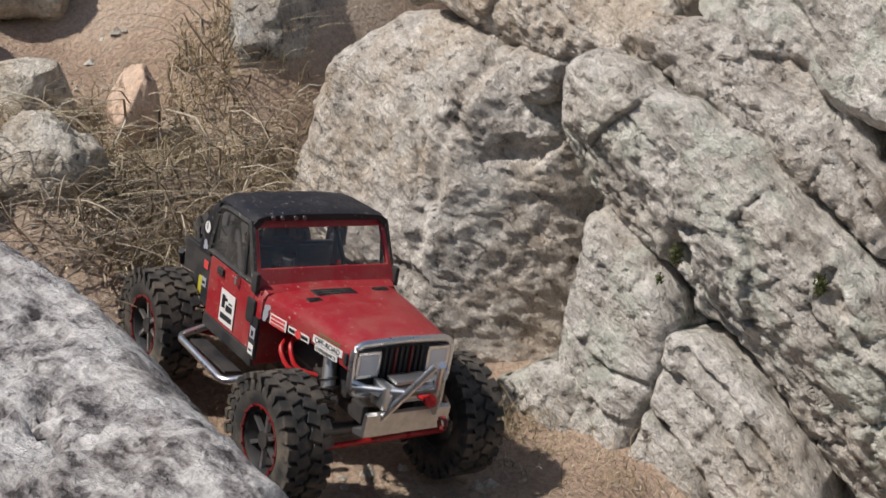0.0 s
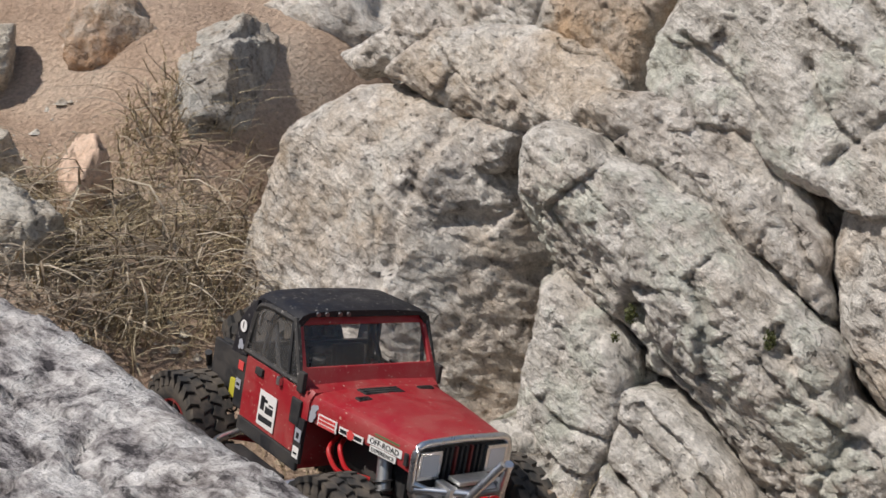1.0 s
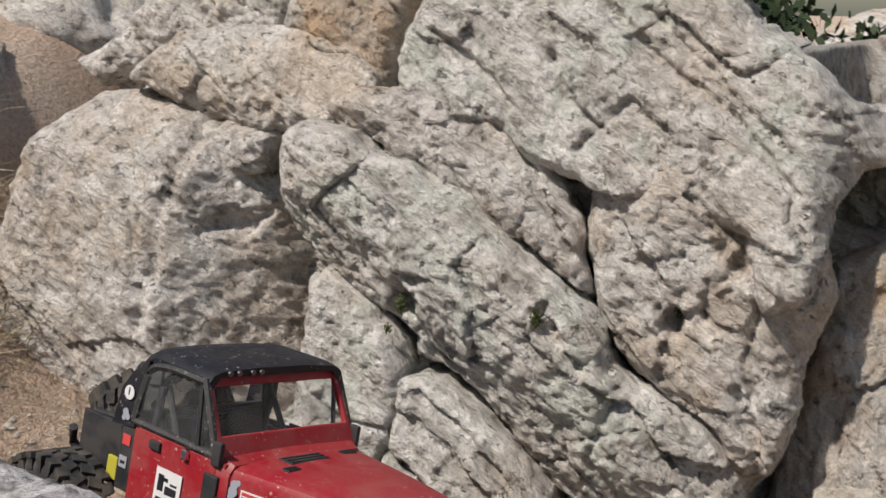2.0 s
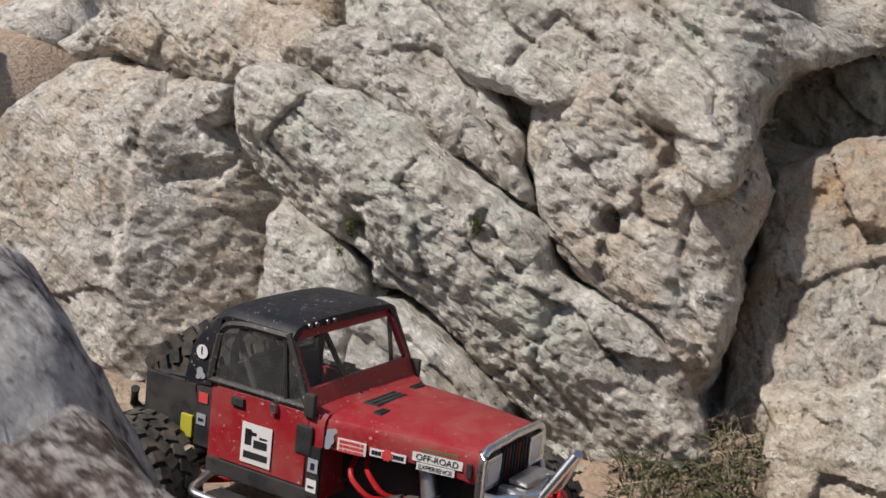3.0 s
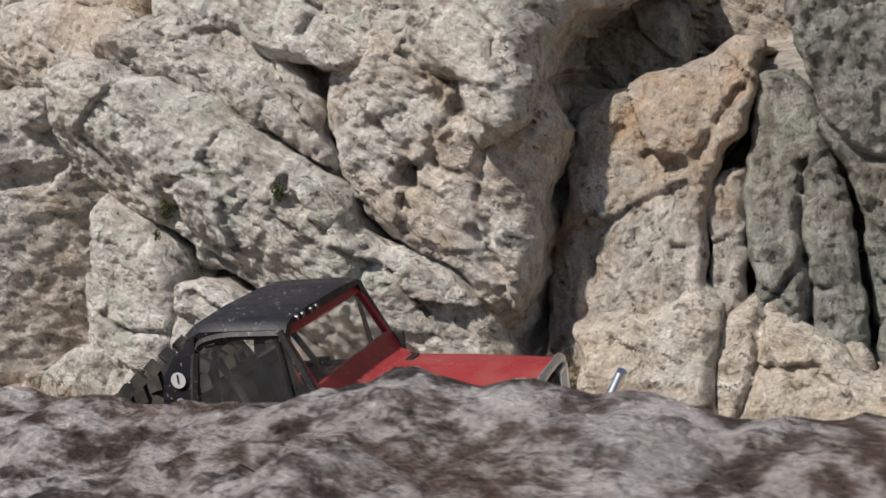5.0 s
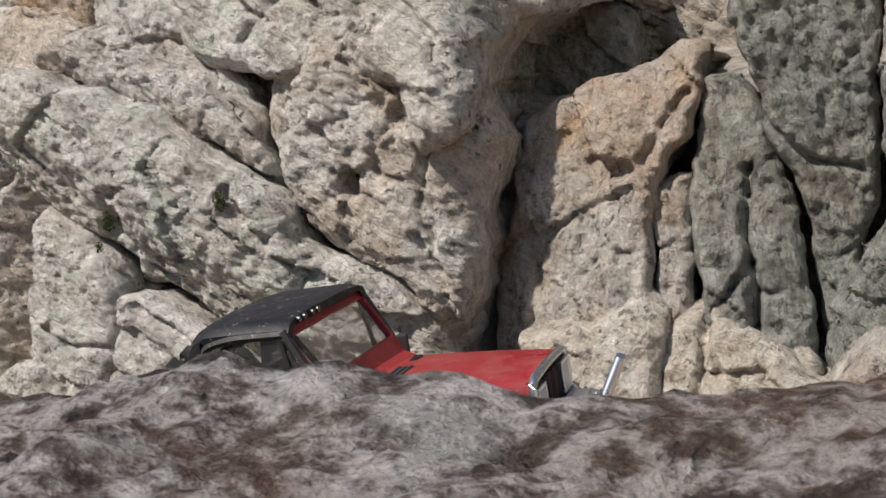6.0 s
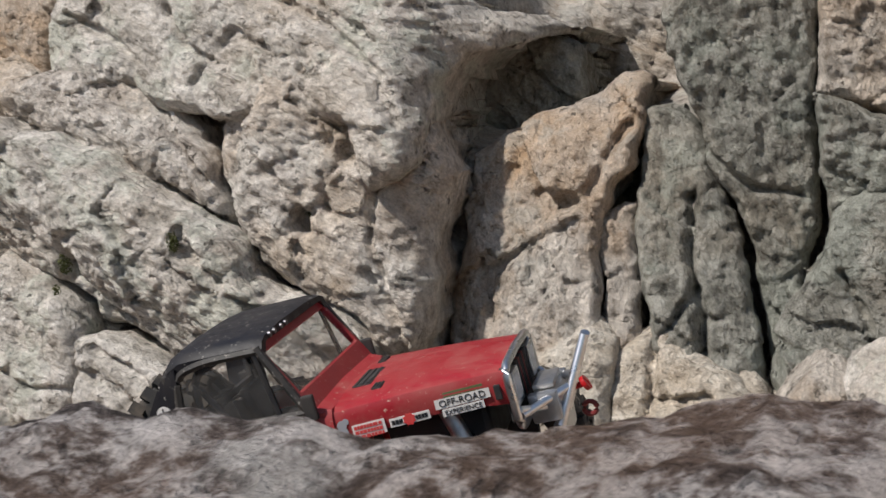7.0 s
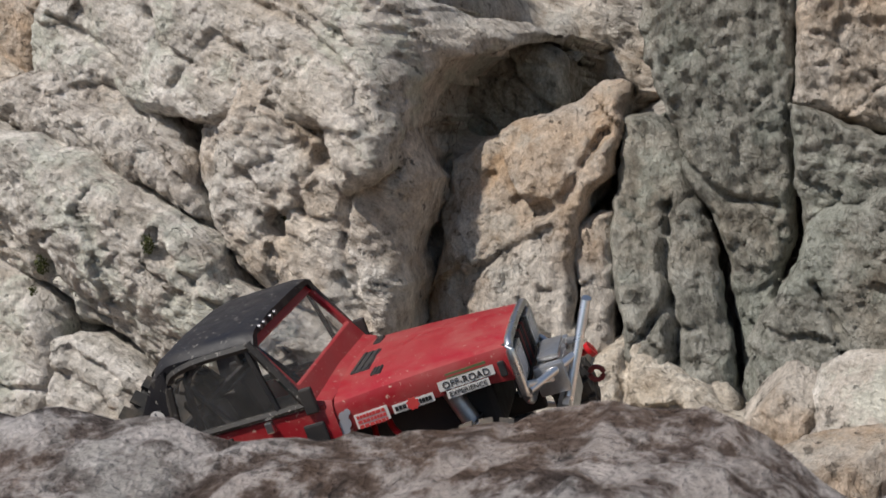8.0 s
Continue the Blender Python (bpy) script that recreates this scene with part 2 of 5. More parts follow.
# ---- noise and mesh helpers ----
def hash3(i, j, k, seed):
    n = (i * 374761393 + j * 668265263 + k * 2147483647 + seed * 1274126177) & 0xFFFFFFFF
    n = ((n ^ (n >> 13)) * 1274126177) & 0xFFFFFFFF
    return ((n ^ (n >> 16)) & 0xFFFF) / 32767.5 - 1.0


def vnoise(x, y, z, seed=0):
    """Smooth value noise in -1..1 on arrays."""
    x, y, z = np.broadcast_arrays(x, y, z)
    i, j, k = (np.floor(a).astype(np.int64) for a in (x, y, z))
    f, g, h = x - i, y - j, z - k
    f, g, h = (a * a * a * (a * (a * 6 - 15) + 10) for a in (f, g, h))
    out = 0
    for a in (0, 1):
        for b in (0, 1):
            for c in (0, 1):
                w = (f if a else 1 - f) * (g if b else 1 - g) * (h if c else 1 - h)
                out = out + w * hash3(i + a, j + b, k + c, seed)
    return out


def fbm(x, y, z, octaves=4, seed=0, gain=0.5):
    out, amp, tot = 0, 1.0, 0.0
    for o in range(octaves):
        out = out + amp * vnoise(x * 2 ** o, y * 2 ** o, z * 2 ** o, seed + 17 * o)
        tot += amp
        amp *= gain
    return out / tot


def ridged(x, y, z, octaves=4, seed=0):
    out, amp, tot = 0, 1.0, 0.0
    for o in range(octaves):
        out = out + amp * (1 - 2 * np.abs(vnoise(x * 2 ** o, y * 2 ** o, z * 2 ** o, seed + 31 * o)))
        tot += amp
        amp *= 0.55
    return out / tot


def smooth(a, b, x):
    t = np.clip((x - a) / (b - a), 0, 1)
    return t * t * (3 - 2 * t)


def mesh_of(name, verts, faces, material, shade=True):
    me = bpy.data.meshes.new(name)
    me.from_pydata(verts, [], faces)
    me.materials.append(material)
    me.polygons.foreach_set("use_smooth", [shade] * len(me.polygons))
    me.update()
    return me


def grid_faces(keep, wind=True):
    """Quads of a grid of kept points, and the index of each point."""
    idx = -np.ones(keep.shape, int)
    idx[keep] = np.arange(keep.sum())
    a, b, c, d = idx[:-1, :-1], idx[1:, :-1], idx[1:, 1:], idx[:-1, 1:]
    ok = (a >= 0) & (b >= 0) & (c >= 0) & (d >= 0)
    q = np.stack([a[ok], b[ok], c[ok], d[ok]], -1)
    return q if wind else q[:, ::-1]


def skirt(verts, quads, shift):
    """Closes the rim of a sheet by a wall along shift."""
    e = {}
    for f in quads.tolist():
        for a, b in zip(f, f[1:] + f[:1]):
            if (b, a) in e:
                del e[(b, a)]
            else:
                e[(a, b)] = True
    rim = sorted({v for ab in e for v in ab})
    at = {v: len(verts) + n for n, v in enumerate(rim)}
    verts = np.concatenate([verts, verts[rim] + shift])
    faces = quads.tolist() + [[b, a, at[a], at[b]] for a, b in e]
    return verts, faces


# The cliff runs along u, to the right and towards the camera; s is the distance into it.
Q = math.sqrt(0.5)
S0 = 1.12
DIP = radians(-38)


def to_world(u, v, s):
    return np.stack([(u + s) * Q, (s - u) * Q, v + 0 * u], -1)


def chunks(a, b, seed):
    """Cells of broken rock: each one's own level and tilt, and the distance to its joint, in cell sizes."""
    i, j = np.floor(a).astype(np.int64), np.floor(b).astype(np.int64)
    best, second = np.full(a.shape, 9.0), np.full(a.shape, 9.0)
    form = np.zeros(a.shape)
    for di in (-1, 0, 1):
        for dj in (-1, 0, 1):
            ci, cj = i + di, j + dj
            x = a - ci - 0.5 - 0.42 * hash3(ci, cj, 1, seed)
            y = b - cj - 0.5 - 0.42 * hash3(ci, cj, 2, seed)
            d = np.hypot(x, y)
            own = 0.5 * hash3(ci, cj, 3, seed) + 0.9 * hash3(ci, cj, 4, seed) * x + 0.9 * hash3(ci, cj, 5, seed) * y
            near = d < best
            second = np.where(near, best, np.minimum(second, d))
            form = np.where(near, own, form)
            best = np.where(near, d, best)
    return form, second - best


def relief(u, v, seed, dip=DIP, amount=1.0):
    """Broken facets, bedding ribs, knobs, pits and joints of the rock, metres outwards."""
    c, n = math.cos(dip), math.sin(dip)
    along, across = u * c + v * n, -u * n + v * c
    wa = 0.016 * fbm(u * 14, v * 14, seed * 1.7, 4, seed)
    wb = 0.016 * fbm(u * 14, v * 14, seed * 2.9 + 5, 4, seed + 1)
    big, joint = chunks((along + wa) / 0.17, (across + wb) / 0.085, seed + 2)
    mid, joint2 = chunks((along + 0.7 * wa) / 0.062, (across + 0.7 * wb) / 0.034, seed + 4)
    small, joint3 = chunks((along + 0.5 * wa) / 0.022, (across + 0.5 * wb) / 0.013, seed + 6)
    knob = fbm(u * 9, v * 9, seed * 0.7, 4, seed + 5)
    rib = ridged((along + wa) * 7, (across + wb) * 30, seed * 3.1, 4, seed + 3)
    rough = ridged(along * 40, across * 62, seed * 0.3, 3, seed + 9)
    where = smooth(-0.15, 0.35, fbm(u * 6, v * 6, seed * 5.1, 2, seed + 17))
    pit = np.minimum(0, fbm(u * 52, v * 52, seed * 2.3, 3, seed + 11) + 0.28)
    crack = np.exp(-(joint / 0.025) ** 2) * smooth(0.05, 0.4, fbm(u * 5, v * 5, seed * 2.2, 2, seed + 19))
    crack2 = np.exp(-(joint2 / 0.06) ** 2) * smooth(0.0, 0.4, fbm(u * 8, v * 8, seed * 4.2, 2, seed + 21))
    grit = ridged(along * 105, across * 125, seed * 0.9, 2, seed + 13)
    return amount * (0.013 * big + 0.0062 * mid * (0.4 + 0.6 * where) + 0.0032 * small + 0.009 * knob + 0.0045 * rib + 0.0058 * rough + 0.0024 * grit
                     + 0.017 * pit * (0.35 + 0.65 * where) - 0.008 * crack - 0.005 * crack2)


def inside(poly, u, v):
    """Signed distance to a closed outline, positive within."""
    d = np.full(u.shape, 9.0)
    sign = np.zeros(u.shape, bool)
    for (x1, y1), (x2, y2) in zip(poly, poly[1:] + poly[:1]):
        ex, ey = x2 - x1, y2 - y1
        t = np.clip(((u - x1) * ex + (v - y1) * ey) / (ex * ex + ey * ey + 1e-12), 0, 1)
        d = np.minimum(d, np.hypot(u - x1 - t * ex, v - y1 - t * ey))
        cross = ((y1 > v) != (y2 > v)) & (u < (x2 - x1) * (v - y1) / ((y2 - y1) or 1e-9) + x1)
        sign ^= cross
    return np.where(sign, d, -d)


def groove(u, v, line, width, depth):
    """A crack along a line of points."""
    d = np.full(u.shape, 9.0)
    for (x1, y1), (x2, y2) in zip(line, line[1:]):
        ex, ey = x2 - x1, y2 - y1
        t = np.clip(((u - x1) * ex + (v - y1) * ey) / (ex * ex + ey * ey), 0, 1)
        d = np.minimum(d, np.hypot(u - x1 - t * ex, v - y1 - t * ey))
    d = d + 0.006 * fbm(u * 30, v * 30, 1.0, 3, 77)
    return -depth * np.exp(-(np.maximum(d, 0) / width) ** 2)


def boulder(name, label, poly, s, seed, material=None, gu=0.0, gv=-0.1, edge=0.05, swell=0.035, step=0.0033, dip=DIP,
            cracks=(), holes=(), cuts=(), amount=1.0, group="cliff boulders", deep=0.05, rim=0.03, grow=0.0):
    """One block of the cliff: an outline in u and height, swelling outwards with a rounded, broken rim and deep flanks.
    Each cut (u, v, angle, slope) lets the face fall back beyond a line."""
    us, vs = [p[0] for p in poly], [p[1] for p in poly]
    pad = 0.05
    u, v = np.meshgrid(np.arange(min(us) - pad, max(us) + pad, step), np.arange(min(vs) - pad, max(vs) + pad, step), indexing="ij")
    wob_u = u + 0.011 * fbm(u * 11, v * 11, seed, 3, seed) + 0.004 * fbm(u * 45, v * 45, seed, 2, seed + 1)
    wob_v = v + 0.011 * fbm(u * 11, v * 11, seed + 9.5, 3, seed + 2) + 0.004 * fbm(u * 45, v * 45, seed, 2, seed + 3)
    sd = inside(poly, wob_u, wob_v) + grow + 0.008
    uc, vc = sum(us) / len(us), sum(vs) / len(vs)
    t = np.clip(sd / edge, 0, 1)
    edge_cut = np.clip(sd / (edge * 0.45), 0, 1)
    out = 0.55 * swell * np.sqrt(1 - (1 - t) ** 2) + 0.35 * swell * edge_cut - swell * 0.55
    out = out + gu * (u - uc) + gv * (v - vc)
    for cu, cv, angle, slope in cuts:
        beyond = (wob_u - cu) * math.cos(radians(angle)) + (wob_v - cv) * math.sin(radians(angle))
        out = out - slope * (np.sqrt(beyond ** 2 + 0.012 ** 2) + beyond) / 2
    face = smooth(-0.012, 0.012, sd)
    out = out + relief(u, v, seed, dip, amount) * (0.15 + 0.85 * face)
    for line, width, depth in cracks:
        out = out + groove(u, v, line, width, depth)
    for hu, hv, ra, rb, depth in holes:
        ragged = 1 + 0.7 * fbm(u * 40, v * 40, seed + 3.3, 3, seed + 41)
        out = out - depth * np.exp(-((((u - hu) / ra) ** 2 + ((v - hv) / rb) ** 2) * ragged ** 2) ** 2)
    out = out + np.where(sd < 0, sd * 5.0, 0)
    keep = sd > -rim
    gu_in, gv_in = np.gradient(sd, step)
    under = np.where(sd < 0, -sd, 0) * 1.7
    u, v = u + gu_in * under, v + gv_in * under
    pts = to_world(u[keep], v[keep], s - out[keep])
    quads = grid_faces(keep, False)
    verts, faces = skirt(pts, quads, np.array([Q, Q, 0]) * deep)
    ob = new(name, mesh_of(name, verts.tolist(), faces, material or CLIFF))
    return tagged(ob, label, "rock", group)

# ---- ground: one sheet, ravine floor, soil slope behind, hillside beyond ----
FLOOR_U = [-9, -3.2, -2.2, -1.75, -1.45, -1.2, -1.0, -0.8, -0.62, -0.4, -0.3, -0.1, 0.05, 0.3, 0.8, 3]
FLOOR_Z = [1.6, 1.0, 0.58, 0.37, 0.27, 0.13, 0.045, 0.025, 0.01, -0.09, -0.115, -0.12, -0.115, -0.13, -0.2, -0.5]


def ground_height(x, y):
    u, s = (x - y) * Q, (x + y) * Q
    z = np.interp(u, FLOOR_U, FLOOR_Z)
    z = z + (0.02 + 0.09 * smooth(-0.42, -0.25, u) * smooth(0.0, -0.08, u)) * smooth(0.95, 1.2, s) * smooth(-1.2, -0.9, u)
    z = z + 0.22 * smooth(1.25, 2.4, s) * smooth(-1.0, -1.6, u)
    z = z + 0.26 * smooth(1.02, 1.36, s) * smooth(-1.42, -1.62, u)
    z = z - 0.12 * smooth(0.75, 0.2, s) * smooth(-1.6, -1.1, u)
    r = np.hypot(x, y - 0.8)
    near = smooth(6, 2, r)
    z = z + near * (0.018 * fbm(x * 6, y * 6, 0.3, 4, 4) + 0.006 * fbm(x * 40, y * 40, 0.3, 3, 8))
    far = -0.6 + 0.35 * fbm(x * 0.12, y * 0.12, 0.0, 3, 6)
    return z * smooth(9, 3, r) + far * (1 - smooth(9, 3, r)) - 0.0006 * np.maximum(r - 9, 0)


def build_ground():
    k = np.linspace(-1, 1, 321)
    ax = 0.85 * np.sinh(k * 8.3) / math.sinh(2.2)
    x, y = np.meshgrid(ax - 0.1, ax + 1.1, indexing="ij")
    pts = np.stack([x, y, ground_height(x, y)], -1).reshape(-1, 3)
    q = grid_faces(np.ones(x.shape, bool))
    ob = new("ground", mesh_of("ground", pts.tolist(), q.tolist(), SOIL))
    tagged(ob, "dry sandy soil between rocks on a hillside", "ground", kind="structure")


build_ground()


# ---- the mass of rock behind the boulders ----
def build_backing():
    u, v = np.meshgrid(np.arange(-1.5, 0.95, 0.008), np.arange(-0.25, 1.05, 0.008), indexing="ij")
    w = np.interp(u, [-1.5, -1.2, -0.5, -0.19, -0.12, 0.0, 0.3, 0.9], [-0.26, -0.16, -0.10, -0.09, -0.22, -0.32, -0.34, -0.34])
    top = np.interp(u, [-1.5, -1.3, -1.15, -0.7, -0.35, -0.2, -0.08, 0.0, 0.1, 0.2, 0.6, 0.95], [0.2, 0.40, 0.66, 0.82, 0.76, 0.60, 0.595, 0.63, 0.72, 0.76, 0.78, 0.8])
    w = w - 0.40 * smooth(0.34, 0.42, v) * smooth(-0.14, -0.06, u) * smooth(0.55, 0.42, u)
    w = w - 0.12 * (v - 0.2) - 0.5 * np.maximum(v - top + 0.08, 0)
    w = w + 1.6 * relief(u, v, 40) + 0.03 * fbm(u * 5, v * 5, 2.0, 3, 50)
    keep = v < top + 0.03 + 0.025 * fbm(u * 9, v * 3, 1.0, 3, 55)
    pts = to_world(u[keep], v[keep], S0 - w[keep])
    verts, faces = skirt(pts, grid_faces(keep, False), np.array([Q, Q, 0]) * 0.3)
    ob = new("rock_face", mesh_of("rock_face", verts.tolist(), faces, CLIFF_BACK))
    tagged(ob, "weathered grey-beige cliff face behind the boulders", "cliff", kind="structure")


build_backing()

# ---- boulders of the cliff ----
boulder("boulder", "large pale boulder with a rounded top and a hollow flank",
        [(-1.27, 0.5), (-1.21, 0.535), (-1.14, 0.55), (-1.07, 0.54), (-1.01, 0.52), (-0.965, 0.48), (-0.92, 0.44), (-0.87, 0.42), (-0.83, 0.36), (-0.80, 0.28), (-0.81, 0.18), (-0.80, 0.07), (-0.80, -0.16), (-1.0, -0.24), (-1.3, -0.12), (-1.40, 0.05), (-1.40, 0.24), (-1.40, 0.32), (-1.365, 0.375), (-1.32, 0.43), (-1.295, 0.475)],
        1.10, 11, CLIFF, gv=-0.2, amount=0.8, edge=0.07, swell=0.05, cuts=[(-1.02, 0.3, -8, 0.95), (-1.14, 0.46, 80, 0.5), (-1.3, 0.3, 175, 0.6)],
        cracks=[([(-0.99, 0.52), (-1.035, 0.36), (-1.05, 0.22)], 0.012, 0.014), ([(-0.85, 0.42), (-0.83, 0.26), (-0.82, 0.06)], 0.03, 0.05)], holes=[(-0.945, 0.365, 0.035, 0.018, 0.03), (-0.865, 0.275, 0.014, 0.016, 0.03)], deep=0.1)
boulder("boulder", "long slanting pale boulder with mossy hollows",
        [(-0.83, 0.48), (-0.815, 0.507), (-0.78, 0.519), (-0.72, 0.507), (-0.687, 0.479), (-0.637, 0.468), (-0.604, 0.447), (-0.556, 0.423), (-0.516, 0.391), (-0.453, 0.342), (-0.406, 0.308), (-0.375, 0.28), (-0.36, 0.251), (-0.35, 0.218), (-0.313, 0.187), (-0.262, 0.174), (-0.225, 0.158), (-0.195, 0.133), (-0.172, 0.083), (-0.15, -0.02), (-0.15, -0.14), (-0.36, -0.12), (-0.39, 0.0), (-0.442, 0.06), (-0.507, 0.137), (-0.556, 0.182), (-0.636, 0.193), (-0.627, 0.233), (-0.648, 0.251), (-0.691, 0.264), (-0.751, 0.32), (-0.812, 0.356), (-0.829, 0.404)],
        1.07, 12, CLIFF_GREEN, edge=0.03, swell=0.045, cuts=[(-0.59, 0.425, 52, 0.7), (-0.60, 0.315, -126, 0.75), (-0.385, 0.24, 10, 0.35), (-0.79, 0.48, 140, 0.6)],
        cracks=[([(-0.635, 0.28), (-0.60, 0.22), (-0.55, 0.185)], 0.007, 0.02), ([(-0.41, 0.27), (-0.36, 0.2), (-0.29, 0.15), (-0.25, 0.07)], 0.006, 0.016), ([(-0.33, 0.18), (-0.36, 0.1), (-0.3, 0.0)], 0.006, 0.014)], holes=[(-0.63, 0.287, 0.018, 0.026, 0.035), (-0.61, 0.322, 0.016, 0.01, 0.02), (-0.42, 0.274, 0.016, 0.022, 0.025)])
boulder("boulder", "blocky pale boulder wedged under the long one",
        [(-0.785, 0.297), (-0.75, 0.316), (-0.719, 0.302), (-0.687, 0.27), (-0.643, 0.218), (-0.626, 0.176), (-0.628, 0.129), (-0.658, 0.033), (-0.68, -0.045), (-0.67, -0.2), (-0.836, -0.2), (-0.829, -0.087), (-0.819, -0.022), (-0.79, 0.055), (-0.802, 0.119), (-0.789, 0.203)],
        1.055, 13, CLIFF_GREEN, gv=-0.2, amount=0.8, edge=0.03, swell=0.035, cuts=[(-0.765, 0.15, 180, 0.8), (-0.71, 0.27, 45, 0.5), (-0.66, 0.1, -10, 0.4)], cracks=[([(-0.78, 0.17), (-0.71, 0.12), (-0.64, 0.11)], 0.005, 0.012)])
boulder("boulder", "low pale rock at the foot of the cliff",
        [(-0.86, 0.07), (-0.80, 0.097), (-0.755, 0.09), (-0.74, 0.0), (-0.72, -0.2), (-0.90, -0.2), (-0.88, -0.03)],
        1.0, 35, CLIFF_GREEN, gv=-0.3, edge=0.03, swell=0.03, deep=0.12)
boulder("boulder", "layered pale slab dipping to the ravine floor",
        [(-0.623, 0.169), (-0.581, 0.174), (-0.533, 0.139), (-0.476, 0.088), (-0.42, 0.03), (-0.38, -0.04), (-0.36, -0.2), (-0.71, -0.2), (-0.691, -0.041), (-0.655, 0.032), (-0.625, 0.127)],
        1.05, 34, CLIFF_GREEN, gv=-0.15, edge=0.025, swell=0.03, cuts=[(-0.53, 0.1, 48, 0.5)],
        cracks=[([(-0.62, 0.13), (-0.55, 0.09), (-0.47, 0.01), (-0.43, -0.06)], 0.008, 0.022), ([(-0.64, 0.08), (-0.58, 0.04), (-0.5, -0.05)], 0.007, 0.02), ([(-0.6, 0.16), (-0.52, 0.11), (-0.46, 0.05)], 0.005, 0.014)])
boulder("boulder", "pitted beige boulder with a dark round hole",
        [(-0.385, 0.387), (-0.385, 0.44), (-0.33, 0.49), (-0.218, 0.50), (-0.14, 0.48), (-0.10, 0.42), (-0.085, 0.35), (-0.075, 0.312), (-0.09, 0.267), (-0.11, 0.226), (-0.11, 0.171), (-0.13, 0.102), (-0.165, 0.04), (-0.19, -0.1), (-0.26, -0.1), (-0.25, 0.06), (-0.185, 0.099), (-0.208, 0.144), (-0.253, 0.172), (-0.299, 0.199), (-0.345, 0.232), (-0.373, 0.268), (-0.374, 0.324)],
        1.12, 14, CLIFF, gu=-0.05, gv=-0.12, edge=0.035, swell=0.035, cuts=[(-0.30, 0.255, -134, 1.0), (-0.14, 0.3, 5, 0.8), (-0.25, 0.43, 90, 0.25), (-0.33, 0.35, 160, 0.5)],
        cracks=[([(-0.17, 0.42), (-0.15, 0.33), (-0.17, 0.24), (-0.14, 0.1)], 0.006, 0.016), ([(-0.18, 0.2), (-0.15, 0.12), (-0.15, 0.0)], 0.008, 0.02)],
        holes=[(-0.264, 0.287, 0.013, 0.018, 0.05), (-0.30, 0.358, 0.012, 0.010, 0.018), (-0.221, 0.30, 0.007, 0.014, 0.016), (-0.28, 0.30, 0.007, 0.012, 0.014), (-0.18, 0.36, 0.016, 0.02, 0.022), (-0.205, 0.385, 0.01, 0.016, 0.016)])
boulder("boulder", "weathered beige boulder on top of the long one",
        [(-0.76, 0.53), (-0.71, 0.55), (-0.63, 0.55), (-0.54, 0.53), (-0.49, 0.5), (-0.46, 0.46), (-0.44, 0.41), (-0.41, 0.38), (-0.4, 0.31), (-0.45, 0.32), (-0.52, 0.37), (-0.57, 0.41), (-0.65, 0.44), (-0.7, 0.48), (-0.75, 0.5)],
        1.135, 15, CLIFF, gv=-0.1, edge=0.03, swell=0.035, cuts=[(-0.56, 0.49, 60, 0.7), (-0.54, 0.44, -122, 0.7)], cracks=[([(-0.49, 0.53), (-0.45, 0.44), (-0.40, 0.36)], 0.007, 0.02)], holes=[(-0.70, 0.485, 0.02, 0.014, 0.035)], grow=0.018)
boulder("boulder", "flat grey-beige boulder near the cliff top",
        [(-1.14, 0.58), (-1.06, 0.64), (-0.94, 0.65), (-0.85, 0.64), (-0.77, 0.61), (-0.74, 0.57), (-0.79, 0.51), (-0.87, 0.5), (-0.97, 0.51), (-1.04, 0.53), (-1.1, 0.56)],
        1.2, 16, CLIFF, gv=-0.3, edge=0.03, swell=0.03, cuts=[(-0.9, 0.59, 80, 0.6), (-0.95, 0.55, -105, 0.7)])
boulder("boulder", "small slab wedged between boulders",
        [(-1.02, 0.5), (-0.96, 0.51), (-0.88, 0.5), (-0.9, 0.45), (-0.94, 0.44), (-0.99, 0.47)],
        1.19, 17, CLIFF, edge=0.03, swell=0.025)
boulder("boulder", "broad pale upper rock face with shallow cracks",
        [(-0.69, 0.61), (-0.66, 0.674), (-0.632, 0.739), (-0.517, 0.782), (-0.303, 0.776), (-0.221, 0.697), (-0.191, 0.651), (-0.141, 0.623), (-0.097, 0.578), (-0.061, 0.545), (-0.01, 0.52), (0.03, 0.515), (0.05, 0.50), (0.01, 0.485), (-0.045, 0.475), (-0.075, 0.43), (-0.09, 0.38), (-0.10, 0.33), (-0.14, 0.31), (-0.173, 0.40), (-0.211, 0.42), (-0.278, 0.44), (-0.346, 0.44), (-0.401, 0.46), (-0.465, 0.48), (-0.523, 0.525), (-0.599, 0.54), (-0.668, 0.55)],
        1.165, 18, CLIFF_GREEN, gv=-0.3, edge=0.04, swell=0.035, cuts=[(-0.10, 0.45, 5, 1.6), (-0.62, 0.6, 190, 0.6), (-0.35, 0.6, 60, 0.4)],
        cracks=[([(-0.62, 0.65), (-0.55, 0.6), (-0.50, 0.55)], 0.006, 0.018), ([(-0.42, 0.72), (-0.3, 0.61), (-0.2, 0.54), (-0.12, 0.45)], 0.007, 0.018), ([(-0.45, 0.62), (-0.42, 0.56), (-0.36, 0.52)], 0.005, 0.018), ([(-0.33, 0.68), (-0.22, 0.58), (-0.13, 0.5)], 0.005, 0.014), ([(-0.4, 0.5), (-0.34, 0.56), (-0.28, 0.52)], 0.005, 0.014)], deep=0.3)
